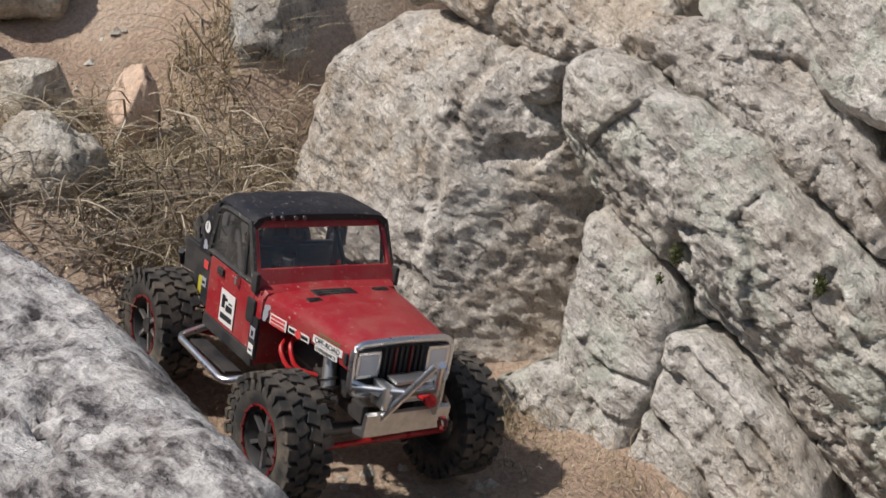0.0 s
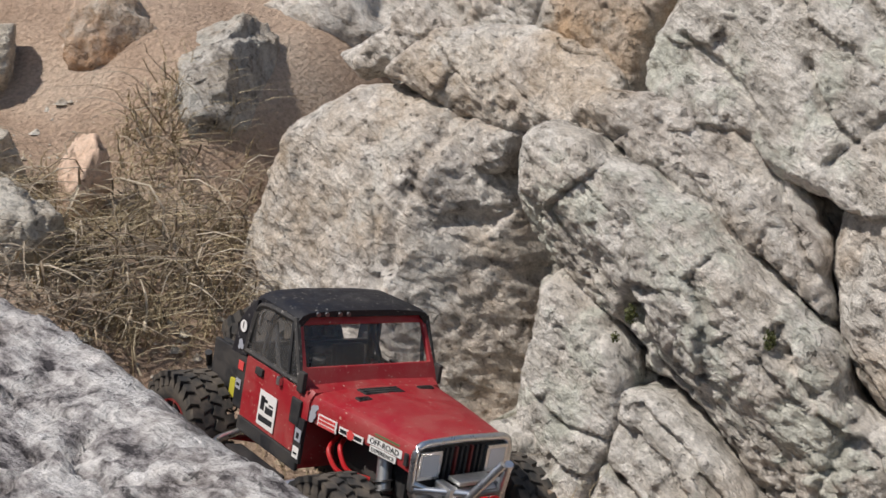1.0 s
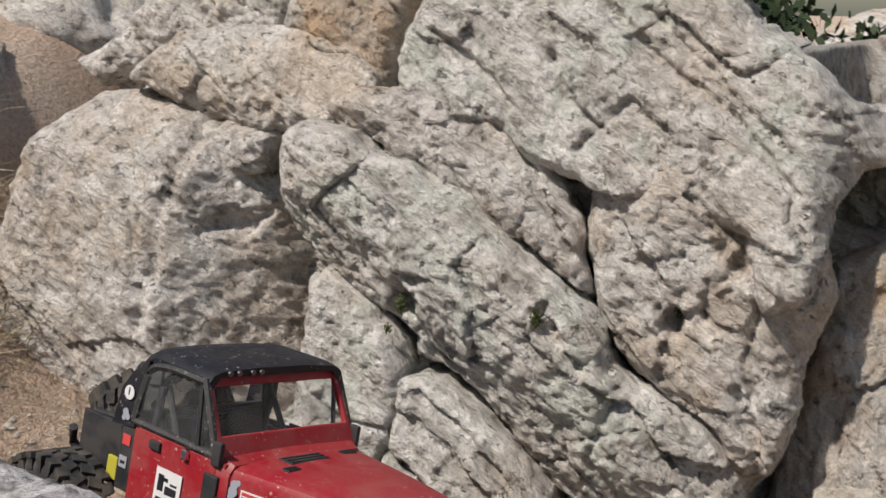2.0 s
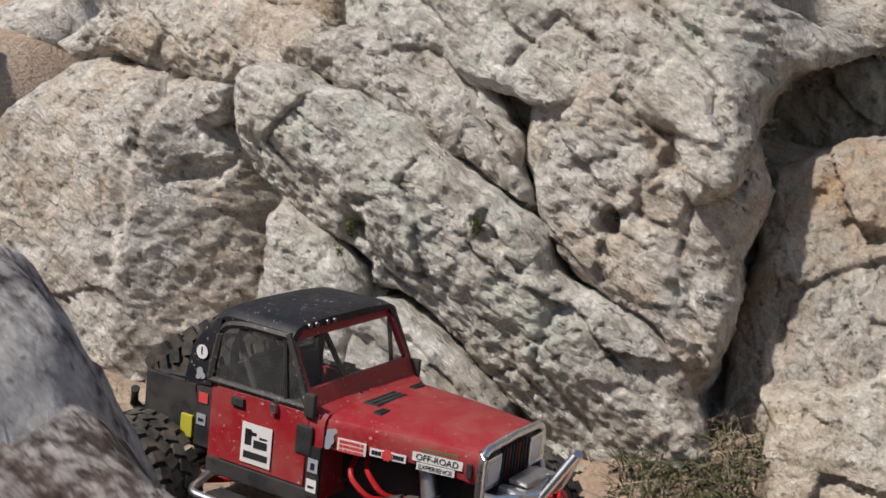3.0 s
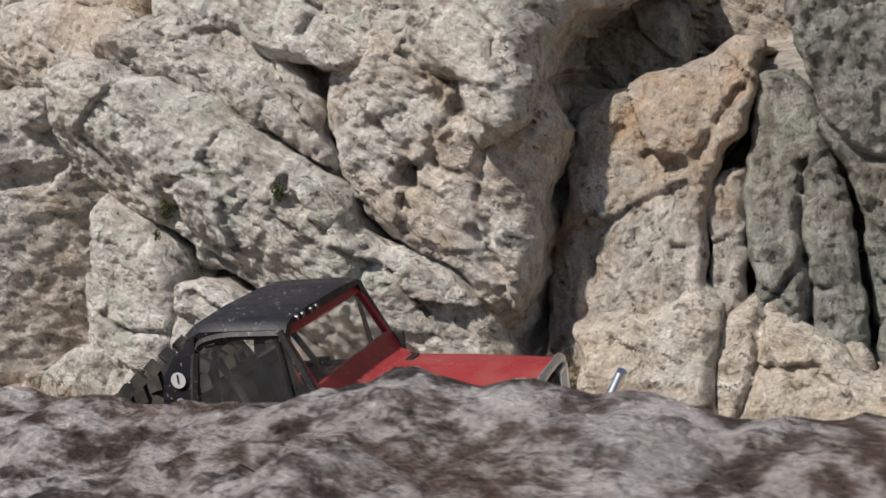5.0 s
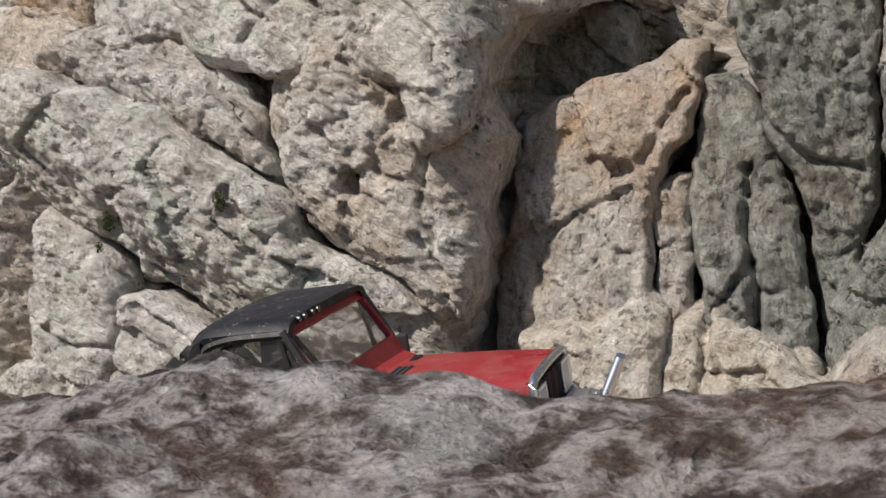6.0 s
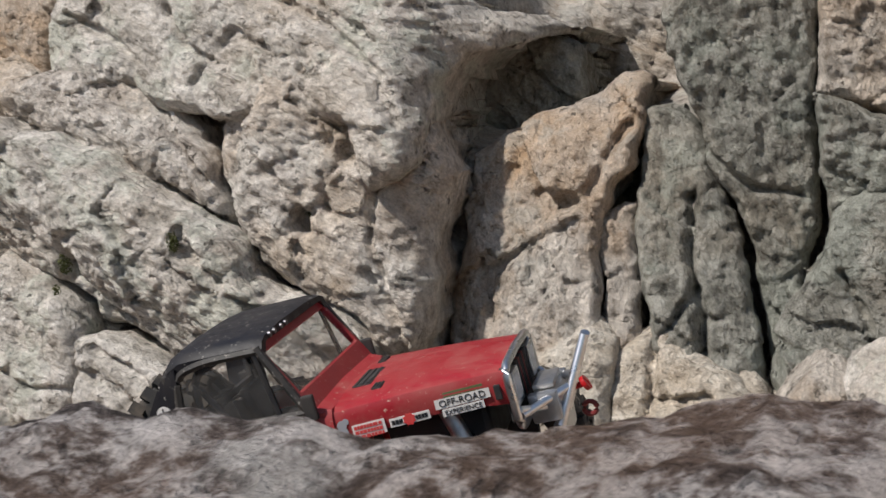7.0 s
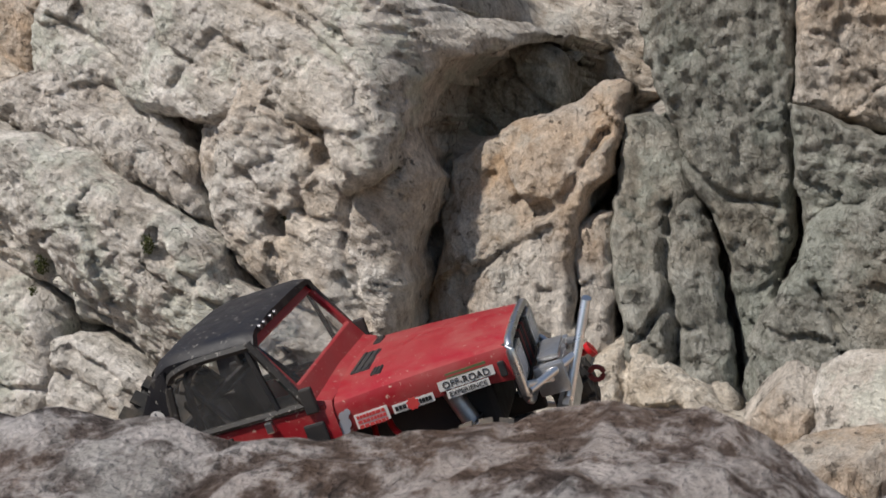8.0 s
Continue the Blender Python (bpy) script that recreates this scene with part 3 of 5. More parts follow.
boulder("boulder", "tall warm-toned boulder with an orange stained hollow",
        [(-0.071, 0.329), (-0.025, 0.349), (0.011, 0.366), (0.069, 0.367), (0.119, 0.38), (0.153, 0.397), (0.177, 0.381), (0.167, 0.319), (0.151, 0.284), (0.12, 0.259), (0.1, 0.216), (0.09, 0.164), (0.085, 0.095), (0.08, -0.08), (-0.04, -0.08), (-0.13, -0.02), (-0.117, 0.151), (-0.09, 0.204), (-0.087, 0.268)],
        1.255, 19, CLIFF_WARM, deep=0.2, gu=0.05, gv=-0.42, dip=radians(-80), edge=0.022, swell=0.03, cuts=[(-0.05, 0.2, 178, 0.6), (0.05, 0.33, 85, 0.5)], holes=[(0.066, 0.240, 0.018, 0.012, 0.03), (0.03, 0.262, 0.014, 0.008, 0.012), (-0.01, 0.295, 0.010, 0.012, 0.010), (-0.065, 0.17, 0.006, 0.016, 0.016)], cracks=[([(0.16, 0.33), (0.13, 0.3), (0.10, 0.25)], 0.006, 0.016), ([(0.08, 0.215), (0.02, 0.2), (-0.05, 0.17), (-0.07, 0.06)], 0.006, 0.014)], grow=0.004)
boulder("boulder", "narrow split block of warm-toned rock",
        [(0.11, 0.22), (0.15, 0.23), (0.15, 0.15), (0.14, 0.08), (0.14, -0.08), (0.08, -0.08), (0.1, 0.14), (0.09, 0.18)],
        1.225, 20, CLIFF_WARM, gu=-0.1, gv=-0.42, dip=radians(-85), edge=0.022, swell=0.03, grow=-0.006)
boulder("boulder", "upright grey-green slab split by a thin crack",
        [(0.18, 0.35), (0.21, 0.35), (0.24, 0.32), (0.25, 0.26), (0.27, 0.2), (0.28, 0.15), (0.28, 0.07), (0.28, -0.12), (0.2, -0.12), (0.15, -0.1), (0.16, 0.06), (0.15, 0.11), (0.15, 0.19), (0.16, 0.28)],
        1.265, 21, CLIFF_GREY_SHADE, deep=0.2, gu=-0.35, gv=-0.35, dip=radians(-80), edge=0.022, swell=0.03, cracks=[([(0.225, 0.22), (0.215, 0.14), (0.22, 0.06), (0.21, -0.02)], 0.006, 0.03), ([(0.215, 0.1), (0.17, 0.05)], 0.005, 0.02)], grow=-0.006)
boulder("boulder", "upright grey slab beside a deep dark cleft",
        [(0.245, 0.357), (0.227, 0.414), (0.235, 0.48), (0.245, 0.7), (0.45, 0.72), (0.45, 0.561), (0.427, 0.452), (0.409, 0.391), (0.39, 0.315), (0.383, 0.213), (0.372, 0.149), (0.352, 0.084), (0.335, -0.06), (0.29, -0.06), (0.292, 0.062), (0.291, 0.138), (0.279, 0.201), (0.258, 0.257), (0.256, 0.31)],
        1.31, 22, CLIFF_GREY_SHADE, gu=-0.35, gv=0.0, deep=0.35, dip=radians(-80), edge=0.022, swell=0.03, cracks=[([(0.25, 0.28), (0.3, 0.22), (0.36, 0.2)], 0.006, 0.02)], grow=-0.006)
boulder("boulder", "grey-green block with a hollow underside",
        [(0.399, 0.32), (0.435, 0.306), (0.502, 0.265), (0.62, 0.245), (0.6, 0.13), (0.49, 0.175), (0.43, 0.178), (0.401, 0.165), (0.39, 0.147), (0.392, 0.214)],
        1.27, 23, CLIFF_GREY_SHADE, gu=-0.1, gv=0.2, edge=0.022, swell=0.03, dip=radians(-20), grow=-0.006)
boulder("boulder", "orange-stained block high on the cliff",
        [(0.46, 0.72), (0.452, 0.568), (0.43, 0.456), (0.412, 0.386), (0.398, 0.326), (0.43, 0.308), (0.501, 0.269), (0.62, 0.246), (0.68, 0.514), (0.66, 0.72)],
        1.34, 24, CLIFF_WARM, gu=-0.2, gv=0.05, edge=0.022, swell=0.03, grow=-0.006)
boulder("boulder", "cracked tan block at the cliff foot",
        [(0.325, 0.031), (0.362, 0.087), (0.393, 0.121), (0.409, 0.165), (0.438, 0.183), (0.491, 0.185), (0.6, 0.153), (0.6, -0.2), (0.45, -0.24), (0.343, -0.2), (0.313, -0.026)],
        1.235, 25, CLIFF_GREY_SHADE, edge=0.022, swell=0.03, cracks=[([(0.4, 0.1), (0.43, 0.0), (0.42, -0.1)], 0.006, 0.02)], grow=0.009)
boulder("boulder", "pale limestone block on the ravine floor",
        [(-0.07, 0.05), (-0.03, 0.06), (0.01, 0.06), (0.07, 0.08), (0.09, 0.08), (0.11, 0.06), (0.1, 0.0), (0.09, -0.16), (0.0, -0.18), (-0.07, -0.14), (-0.06, 0.01)],
        1.12, 26, PALE_STONE, gv=-0.7, edge=0.035, swell=0.05, dip=radians(-20))
boulder("boulder", "tan broken limestone block on the ravine floor",
        [(0.11, 0.06), (0.16, 0.06), (0.2, 0.02), (0.25, -0.01), (0.27, -0.03), (0.32, -0.06), (0.32, -0.2), (0.21, -0.22), (0.12, -0.2), (0.08, -0.14), (0.1, 0.0)],
        1.12, 27, PALE_STONE, gv=-0.7, edge=0.035, swell=0.05, dip=radians(-30), cracks=[([(0.16, 0.05), (0.15, -0.03), (0.12, -0.09)], 0.006, 0.025), ([(0.15, -0.02), (0.22, -0.02), (0.26, -0.06)], 0.006, 0.02)])
# Stands in shade; its dark grey puts part of that into the colour.
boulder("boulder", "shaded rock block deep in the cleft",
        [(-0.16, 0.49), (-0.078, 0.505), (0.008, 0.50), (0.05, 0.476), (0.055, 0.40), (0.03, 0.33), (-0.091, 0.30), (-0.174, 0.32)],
        1.50, 28, CLIFF_GREY_SHADE, edge=0.03, swell=0.04, deep=0.1)
boulder("boulder", "shaded brown block between upper boulders",
        [(-0.91, 0.64), (-0.9, 0.7), (-0.8, 0.74), (-0.69, 0.7), (-0.71, 0.63), (-0.72, 0.56), (-0.77, 0.56), (-0.81, 0.62)],
        1.27, 29, CLIFF_WARM, edge=0.04, swell=0.04, deep=0.05)
boulder("boulder", "dark weathered block along the cliff top",
        [(-1.32, 0.59), (-1.24, 0.64), (-1.19, 0.7), (-1.04, 0.74), (-0.92, 0.71), (-0.94, 0.63), (-1.02, 0.62), (-1.15, 0.61), (-1.27, 0.56)],
        1.33, 30, CLIFF, edge=0.04, swell=0.04, deep=0.05)
boulder("boulder", "tall brown block behind the cliff top",
        [(-1.17, 0.66), (-1.08, 0.84), (-0.79, 0.87), (-0.73, 0.75), (-0.75, 0.64), (-1.0, 0.64)],
        1.45, 31, CLIFF_WARM, edge=0.05, swell=0.05, deep=0.05)
# Added out of view past the right edge, placed to block the sun.
boulder("boulder", "unseen grey buttress added beside the cliff as a sun block",
        [(0.62, 0.92), (0.60, 0.6), (0.61, 0.3), (0.64, -0.2), (1.1, -0.3), (1.15, 0.4), (1.05, 1.0), (0.8, 1.02)],
        1.14, 33, CLIFF_GREY_SHADE, gu=-0.2, gv=0.1, edge=0.08, swell=0.06, dip=radians(-80), step=0.01, deep=0.5)

# ---- foreground slab: a flat-topped rock between the camera and the ravine ----
CREST_U = [-1.6, -1.2, -0.95, -0.86, -0.78, -0.70, -0.62, -0.56, -0.50, -0.43, -0.37, -0.32, -0.25, -0.2, -0.1, 0.0, 0.1, 0.16, 0.20, 0.26, 0.31, 0.37, 0.44, 0.47, 0.50, 0.56, 0.9]
CREST_Z = [0.40, 0.395, 0.385, 0.375, 0.364, 0.366, 0.360, 0.361, 0.363, 0.356, 0.328, 0.278, 0.242, 0.237, 0.234, 0.233, 0.222, 0.218, 0.225, 0.212, 0.201, 0.195, 0.198, 0.190, 0.168, 0.155, 0.12]
CREST_S = [0.38, 0.37, 0.35, 0.345, 0.33, 0.30, 0.27, 0.25, 0.23, 0.21, 0.17, 0.14, 0.10, 0.08, 0.06, 0.05, 0.05, 0.05, 0.05, 0.05, 0.05, 0.05, 0.06, 0.06, 0.06, 0.06, 0.06]


def slab_height(u, d):
    zc = np.interp(u, CREST_U, CREST_Z)
    s = np.interp(u, CREST_U, CREST_S) + d
    lump = 0.007 * fbm(u * 9, s * 9, 1.0, 4, 60) + 0.0055 * ridged(u * 22, s * 34, 2.0, 4, 61) + 0.0035 * ridged(u * 60, s * 80, 5.0, 3, 63)
    wa, wb = 0.02 * fbm(u * 12, s * 12, 3.0, 3, 64), 0.02 * fbm(u * 12, s * 12, 8.0, 3, 65)
    big, joint = chunks((u + wa) / 0.11, (s + wb) / 0.06, 66)
    mid, joint2 = chunks((u + wa) / 0.036, (s + wb) / 0.022, 67)
    lump = lump + smooth(-0.01, -0.10, d) * (0.009 * big + 0.006 * mid - 0.010 * np.exp(-(joint / 0.05) ** 2) - 0.004 * np.exp(-(joint2 / 0.08) ** 2)) + 0.5 * smooth(-0.10, -0.01, d) * (0.004 * mid + 0.004 * big)
    z = zc + 0.007 - 0.02 * smooth(0.0, -0.12, d) - 0.10 * smooth(-0.12, -0.5, d) - 0.35 * smooth(-0.5, -1.2, d)
    t = np.maximum(d + 0.02, 0)
    z = z - 4.0 * t * t / (t + 0.10) * 0.62 + lump * (1 + 1.5 * smooth(0.0, 0.1, d))
    z = z - 0.03 * np.exp(-((u + 0.336) / 0.012) ** 2)
    return s, np.maximum(z, -0.4)


def build_slab(name, label, material, first, last):
    a = -1.6 + 0.0065 * np.arange(first, last)
    u, d = np.meshgrid(a, np.concatenate([np.arange(-1.3, -0.35, 0.03), np.arange(-0.35, 0.32, 0.0065)]), indexing="ij")
    s, z = slab_height(u, d)
    pts = np.stack([(u + s) * Q, (s - u) * Q, z], -1).reshape(-1, 3)
    q = grid_faces(np.ones(u.shape, bool))
    verts, faces = skirt(pts, q, np.array([0, 0, -0.5]))
    ob = new(name, mesh_of(name, verts.tolist(), faces, material))
    tagged(ob, label, "rock")


build_slab("foreground_boulder", "rising grey boulder with white crust and dark lichen before the ravine", SLAB_PALE, 0, 196)
build_slab("foreground_slab", "low dark slab of rock with pale lichen before the ravine", SLAB, 195, 378)


# ---- loose stones on the soil slope and the far outcrop ----
def stone(name, label, base, size, seed, material, turn=0.0, sharp=0.12, group="slope stones", sub=5):
    bm = bmesh.new()
    bmesh.ops.create_icosphere(bm, subdivisions=sub, radius=1.0)
    me = bpy.data.meshes.new(name)
    bm.to_mesh(me)
    bm.free()
    co = np.empty(len(me.vertices) * 3)
    me.vertices.foreach_get("co", co)
    p = co.reshape(-1, 3)
    x, y, z = p.T
    k = 1 + 0.34 * fbm(x * 1.1 + seed, y * 1.1, z * 1.1, 3, seed) + sharp * ridged(x * 2.2, y * 2.2 + seed, z * 2.2, 3, seed + 2) + 0.09 * fbm(x * 6, y * 6, z * 6 + seed, 4, seed + 4)
    p = p * k[:, None]
    cut = random.Random(seed)
    for _ in range(8):
        nrm = Vector((cut.gauss(0, 1), cut.gauss(0, 1), cut.gauss(0, 1))).normalized()
        over = np.maximum(p @ np.array(nrm) - cut.uniform(0.68, 0.98), 0)
        p = p - 0.88 * over[:, None] * np.array(nrm)
    p = p + 0.022 * (ridged(x * 5, y * 5, z * 5 + seed, 4, seed + 6) + fbm(x * 14, y * 14, z * 14, 3, seed + 8))[:, None] * np.stack([x, y, z], -1)
    p = p * np.array(size) / 2
    c, n = math.cos(radians(turn)), math.sin(radians(turn))
    p = np.stack([p[:, 0] * c - p[:, 1] * n, p[:, 0] * n + p[:, 1] * c, p[:, 2]], -1)
    p = p + np.array([base[0], base[1], base[2] + size[2] * 0.26])
    me.vertices.foreach_set("co", p.ravel())
    me.polygons.foreach_set("use_smooth", [True] * len(me.polygons))
    me.materials.append(material)
    me.update()
    return tagged(new(name, me), label, "rock", group)


stone("stone", "white stone with a rust-orange streak", (-0.42, 2.22, 0.53), (0.20, 0.16, 0.20), 3, RUST_STONE, 15)
stone("stone", "white speckled stone on the soil", (-0.62, 1.87, 0.36), (0.15, 0.13, 0.15), 5, PALE_STONE, 40)
stone("stone", "upright pinkish sandstone on the soil", (-0.445, 1.85, 0.315), (0.10, 0.09, 0.17), 6, SANDSTONE, 70, 0.06)
stone("stone", "broad pale stone half sunk in the soil", (-0.55, 1.63, 0.265), (0.20, 0.17, 0.17), 7, PALE_STONE, 20)
stone("stone", "pale stone beside dry grass", (-0.66, 1.50, 0.27), (0.13, 0.11, 0.12), 8, PALE_STONE, 60)
stone("stone", "large striated beige rock in the slope", (-0.20, 2.13, 0.43), (0.32, 0.22, 0.30), 9, CLIFF_BACK, 50, 0.3)
stone("stone", "striated beige rock leaning on the slope", (0.10, 2.45, 0.48), (0.46, 0.3, 0.40), 19, CLIFF, 10, 0.16)
stone("stone", "flat white stone at the top of the bank", (-0.70, 2.20, 0.53), (0.24, 0.18, 0.14), 10, PALE_STONE, 10)
stone("stone", "white stone at the edge of the bank", (-0.86, 2.0, 0.46), (0.22, 0.18, 0.24), 20, PALE_STONE, 10)
stone("stone", "small pale stone by the cliff foot", (0.665, 1.00, -0.045), (0.05, 0.05, 0.06), 11, PALE_STONE, 10, sub=3)
stone("stone", "grey stone wedged at the cliff foot", (1.03, 0.86, -0.03), (0.07, 0.06, 0.07), 12, CLIFF_GREEN, 30, sub=3)
stone("stone", "small grey stone in the rubble", (1.09, 0.82, -0.035), (0.05, 0.05, 0.05), 13, CLIFF_GREEN, 50, sub=3)
stone("stone", "tan stone in the rubble", (1.06, 0.70, -0.06), (0.09, 0.07, 0.08), 14, PALE_STONE, 50, sub=3)
stone("stone", "tan stone at the foot of the upright slabs", (1.16, 0.66, -0.08), (0.12, 0.1, 0.12), 15, CLIFF_WARM, 50, sub=4)
stone("rock_outcrop", "pale sunlit outcrop farther up the hillside", (3.35, 3.25, -0.40), (2.2, 1.3, 1.30), 16, CLIFF, -45, 0.14, group="", sub=5)
stone("stone", "cracked tan rock near the foot of the added buttress", (0.98, 0.42, -0.14), (0.20, 0.16, 0.16), 71, CLIFF_WARM, 30)
stone("stone", "pale broken rock on the ravine floor", (0.86, 0.50, -0.16), (0.15, 0.12, 0.12), 72, PALE_STONE, 75)
stone("stone", "orange-tinged rock on the ravine floor", (0.88, 0.30, -0.17), (0.18, 0.14, 0.15), 73, RUST_STONE, 15)
stone("stone", "grey-green rock in the rubble", (1.12, 0.48, -0.12), (0.18, 0.15, 0.20), 74, CLIFF_GREEN, 55)
stone("stone", "tan block of loose rubble", (1.08, 0.58, -0.10), (0.14, 0.12, 0.14), 75, CLIFF_WARM, 15)
stone("stone", "pale block of loose rubble", (0.97, 0.55, -0.13), (0.12, 0.10, 0.10), 76, PALE_STONE, 85)
stone("stone", "grey rubble block behind the slab", (0.78, 0.38, -0.19), (0.16, 0.13, 0.12), 77, CLIFF, 35)


def ground_at(x, y):
    return float(ground_height(np.array([x]), np.array([y]))[0])


def scatter_pebbles():
    """Grit and pebbles along the floor and slope, one mesh."""
    rnd = random.Random(5)
    verts, faces = [], []
    for _ in range(900):
        u, s = rnd.uniform(-1.9, 0.25), rnd.uniform(0.45, 1.15)
        x, y = (u + s) * Q, (s - u) * Q
        r = 0.0025 + 0.011 * rnd.random() ** 4
        z = ground_at(x, y) + r * 0.3
        b = len(verts)
        for k in range(6):
            a = k * math.tau / 6 + rnd.uniform(-0.3, 0.3)
            verts.append((x + r * rnd.uniform(0.8, 1.3) * math.cos(a), y + r * rnd.uniform(0.8, 1.3) * math.sin(a), z - r * 0.4))
        verts.append((x + rnd.uniform(-0.3, 0.3) * r, y + rnd.uniform(-0.3, 0.3) * r, z + r * rnd.uniform(0.4, 0.8)))
        faces += [(b + k, b + (k + 1) % 6, b + 6) for k in range(6)]
    ob = new("pebbles", mesh_of("pebbles", verts, faces, PALE_STONE, False))
    tagged(ob, "pale pebbles and grit on the dry soil", "pebbles", kind="stuff")


scatter_pebbles()


# ---- plants ----
def blades(name, label, material, roots, length, width, bend, lean, seed, category="grass"):
    """Thin curved blades from root points; lean is the way they tend to fall."""
    rnd = random.Random(seed)
    verts, faces = [], []
    for root in roots:
        ln = rnd.uniform(*length)
        a = rnd.uniform(0, math.tau)
        d = Vector((math.cos(a), math.sin(a), 0)) * rnd.uniform(0.1, 0.9) + Vector(lean) * rnd.uniform(0.2, 1.0)
        up = rnd.uniform(0.35, 1.1)
        side = Vector((-d.y, d.x, 0)).normalized() if d.length > 1e-3 else Vector((1, 0, 0))
        w = rnd.uniform(*width)
        n, b = 6, len(verts)
        kink = Vector((rnd.uniform(-1, 1), rnd.uniform(-1, 1), rnd.uniform(-0.3, 0.3))) * 0.12
        for k in range(n):
            t = k / (n - 1)
            p = Vector(root) + ln * (Vector((0, 0, up)) * (t - bend * t * t) + d * t * (0.35 + 0.65 * t) + kink * math.sin(t * 5))
            ww = w * (1 - 0.85 * t)
            verts += [tuple(p - side * ww), tuple(p + Vector((0, 0, ww * 0.9))), tuple(p + side * ww)]
        for k in range(n - 1):
            i = b + 3 * k
            faces += [(i, i + 1, i + 4, i + 3), (i + 1, i + 2, i + 5, i + 4), (i + 2, i, i + 3, i + 5)]
    ob = new(name, mesh_of(name, verts, faces, material))
    return tagged(ob, label, category, kind="stuff")


def roots_in(u0, u1, s0, s1, count, seed, clump=0.0, lift=0.0):
    rnd = random.Random(seed)
    out, centres = [], [(rnd.uniform(u0, u1), rnd.uniform(s0, s1)) for _ in range(max(1, count // 28))]
    for _ in range(count):
        u, s = rnd.uniform(u0, u1), rnd.uniform(s0, s1)
        if rnd.random() < clump:
            cu, cs = rnd.choice(centres)
            u, s = cu + rnd.gauss(0, 0.025), cs + rnd.gauss(0, 0.025)
        x, y = (u + s) * Q, (s - u) * Q
        out.append((x, y, ground_at(x, y) - 0.004 + lift))
    return out


blades("dry_grass", "tangled dry straw grass on the bank", STRAW, roots_in(-1.72, -1.26, 0.72, 1.28, 2600, 21, 0.8), (0.05, 0.16), (0.0008, 0.0017), 0.45, (0.25, -0.35, 0), 31)
blades("dry_twigs", "fallen grey twigs and stalks on the bank", TWIG, roots_in(-1.68, -1.3, 0.66, 1.2, 420, 22, 0.5, 0.02), (0.14, 0.32), (0.0015, 0.0032), 0.75, (-0.5, -0.35, -0.05), 32, "twigs")
blades("dry_grass", "short straw on the ravine floor", STRAW, roots_in(-1.25, -0.5, 0.55, 1.0, 1500, 23, 0.8), (0.012, 0.035), (0.0007, 0.0012), 0.5, (0.1, -0.1, 0), 33)
blades("dry_grass", "thin pale stalks at the cliff foot", STRAW, roots_in(-0.85, -0.55, 0.86, 1.0, 160, 24, 0.8), (0.05, 0.10), (0.0005, 0.0011), 0.2, (0.05, -0.1, 0), 34)
blades("herb", "dark green herbs and dry stems in the cleft", HERB, roots_in(-0.26, -0.07, 1.0, 1.18, 620, 25, 0.6), (0.03, 0.09), (0.0010, 0.0030), 0.5, (-0.1, -0.25, 0), 35, "herbs")
blades("dry_twigs", "brown dead stems in the cleft", TWIG, roots_in(-0.26, -0.06, 0.98, 1.2, 380, 26, 0.4), (0.04, 0.13), (0.0006, 0.0014), 0.4, (0.1, -0.3, 0), 36, "twigs")
blades("dry_grass", "thin arching stalks before the pale block", STRAW, roots_in(0.08, 0.30, 0.93, 1.0, 22, 27, 0.0), (0.10, 0.17), (0.0007, 0.0012), 0.75, (0.1, 0.05, 0), 37)
blades("dry_grass", "faded grass at the left foot of the boulder", STRAW, roots_in(-1.25, -0.9, 0.80, 1.02, 500, 28, 0.7), (0.025, 0.06), (0.0005, 0.0011), 0.45, (-0.2, -0.25, 0), 38)


def cleft_roots():
    rnd = random.Random(41)
    pts = []
    for _ in range(90):
        u, v = rnd.uniform(-0.13, -0.05), rnd.uniform(0.05, 0.44)
        s = 1.33 + rnd.uniform(-0.03, 0.05)
        pts.append(((u + s) * Q, (s - u) * Q, v))
    return pts


blades("dry_twigs", "dry roots hanging in the cleft", TWIG, cleft_roots(), (0.03, 0.09), (0.0006, 0.0013), 1.4, (-0.05, -0.2, -0.3), 42, "roots")


def leaf_clump(name, label, material, centre, radius, count, leaf, seed, category, flat=1.0, kind="stuff"):
    rnd = random.Random(seed)
    verts, faces = [], []
    for _ in range(count):
        d = Vector((rnd.gauss(0, 1), rnd.gauss(0, 1), rnd.gauss(0, 1))).normalized() * rnd.random() ** 0.45
        p = Vector(centre) + Vector((d.x * radius[0], d.y * radius[1], d.z * radius[2] * flat))
        m = Euler((rnd.uniform(0, 6.3), rnd.uniform(0, 6.3), rnd.uniform(0, 6.3))).to_matrix()
        ln = leaf * rnd.uniform(0.6, 1.4)
        b = len(verts)
        for q in ((-1, 0, 0), (0, 0.42, 0.1), (1, 0, 0), (0, -0.42, 0.1)):
            verts.append(tuple(p + m @ (Vector(q) * ln)))
        faces += [(b, b + 1, b + 2), (b, b + 2, b + 3)]
    return tagged(new(name, mesh_of(name, verts, faces, material, False)), label, category, kind=kind)


for n, (u, v, s, ru, rv, cnt) in enumerate(((-0.625, 0.285, 1.075, 0.014, 0.022, 420), (-0.43, 0.287, 1.058, 0.012, 0.02, 320), (-0.258, 0.292, 1.14, 0.012, 0.014, 160), (-0.645, 0.25, 1.07, 0.008, 0.012, 120))):
    leaf_clump("moss", "small cushion of dark moss in a rock hollow", MOSS, ((u + s) * Q, (s - u) * Q, v), (ru * 0.75, 0.006, rv * 0.7), int(cnt * 0.6), 0.0024, 50 + n, "moss")


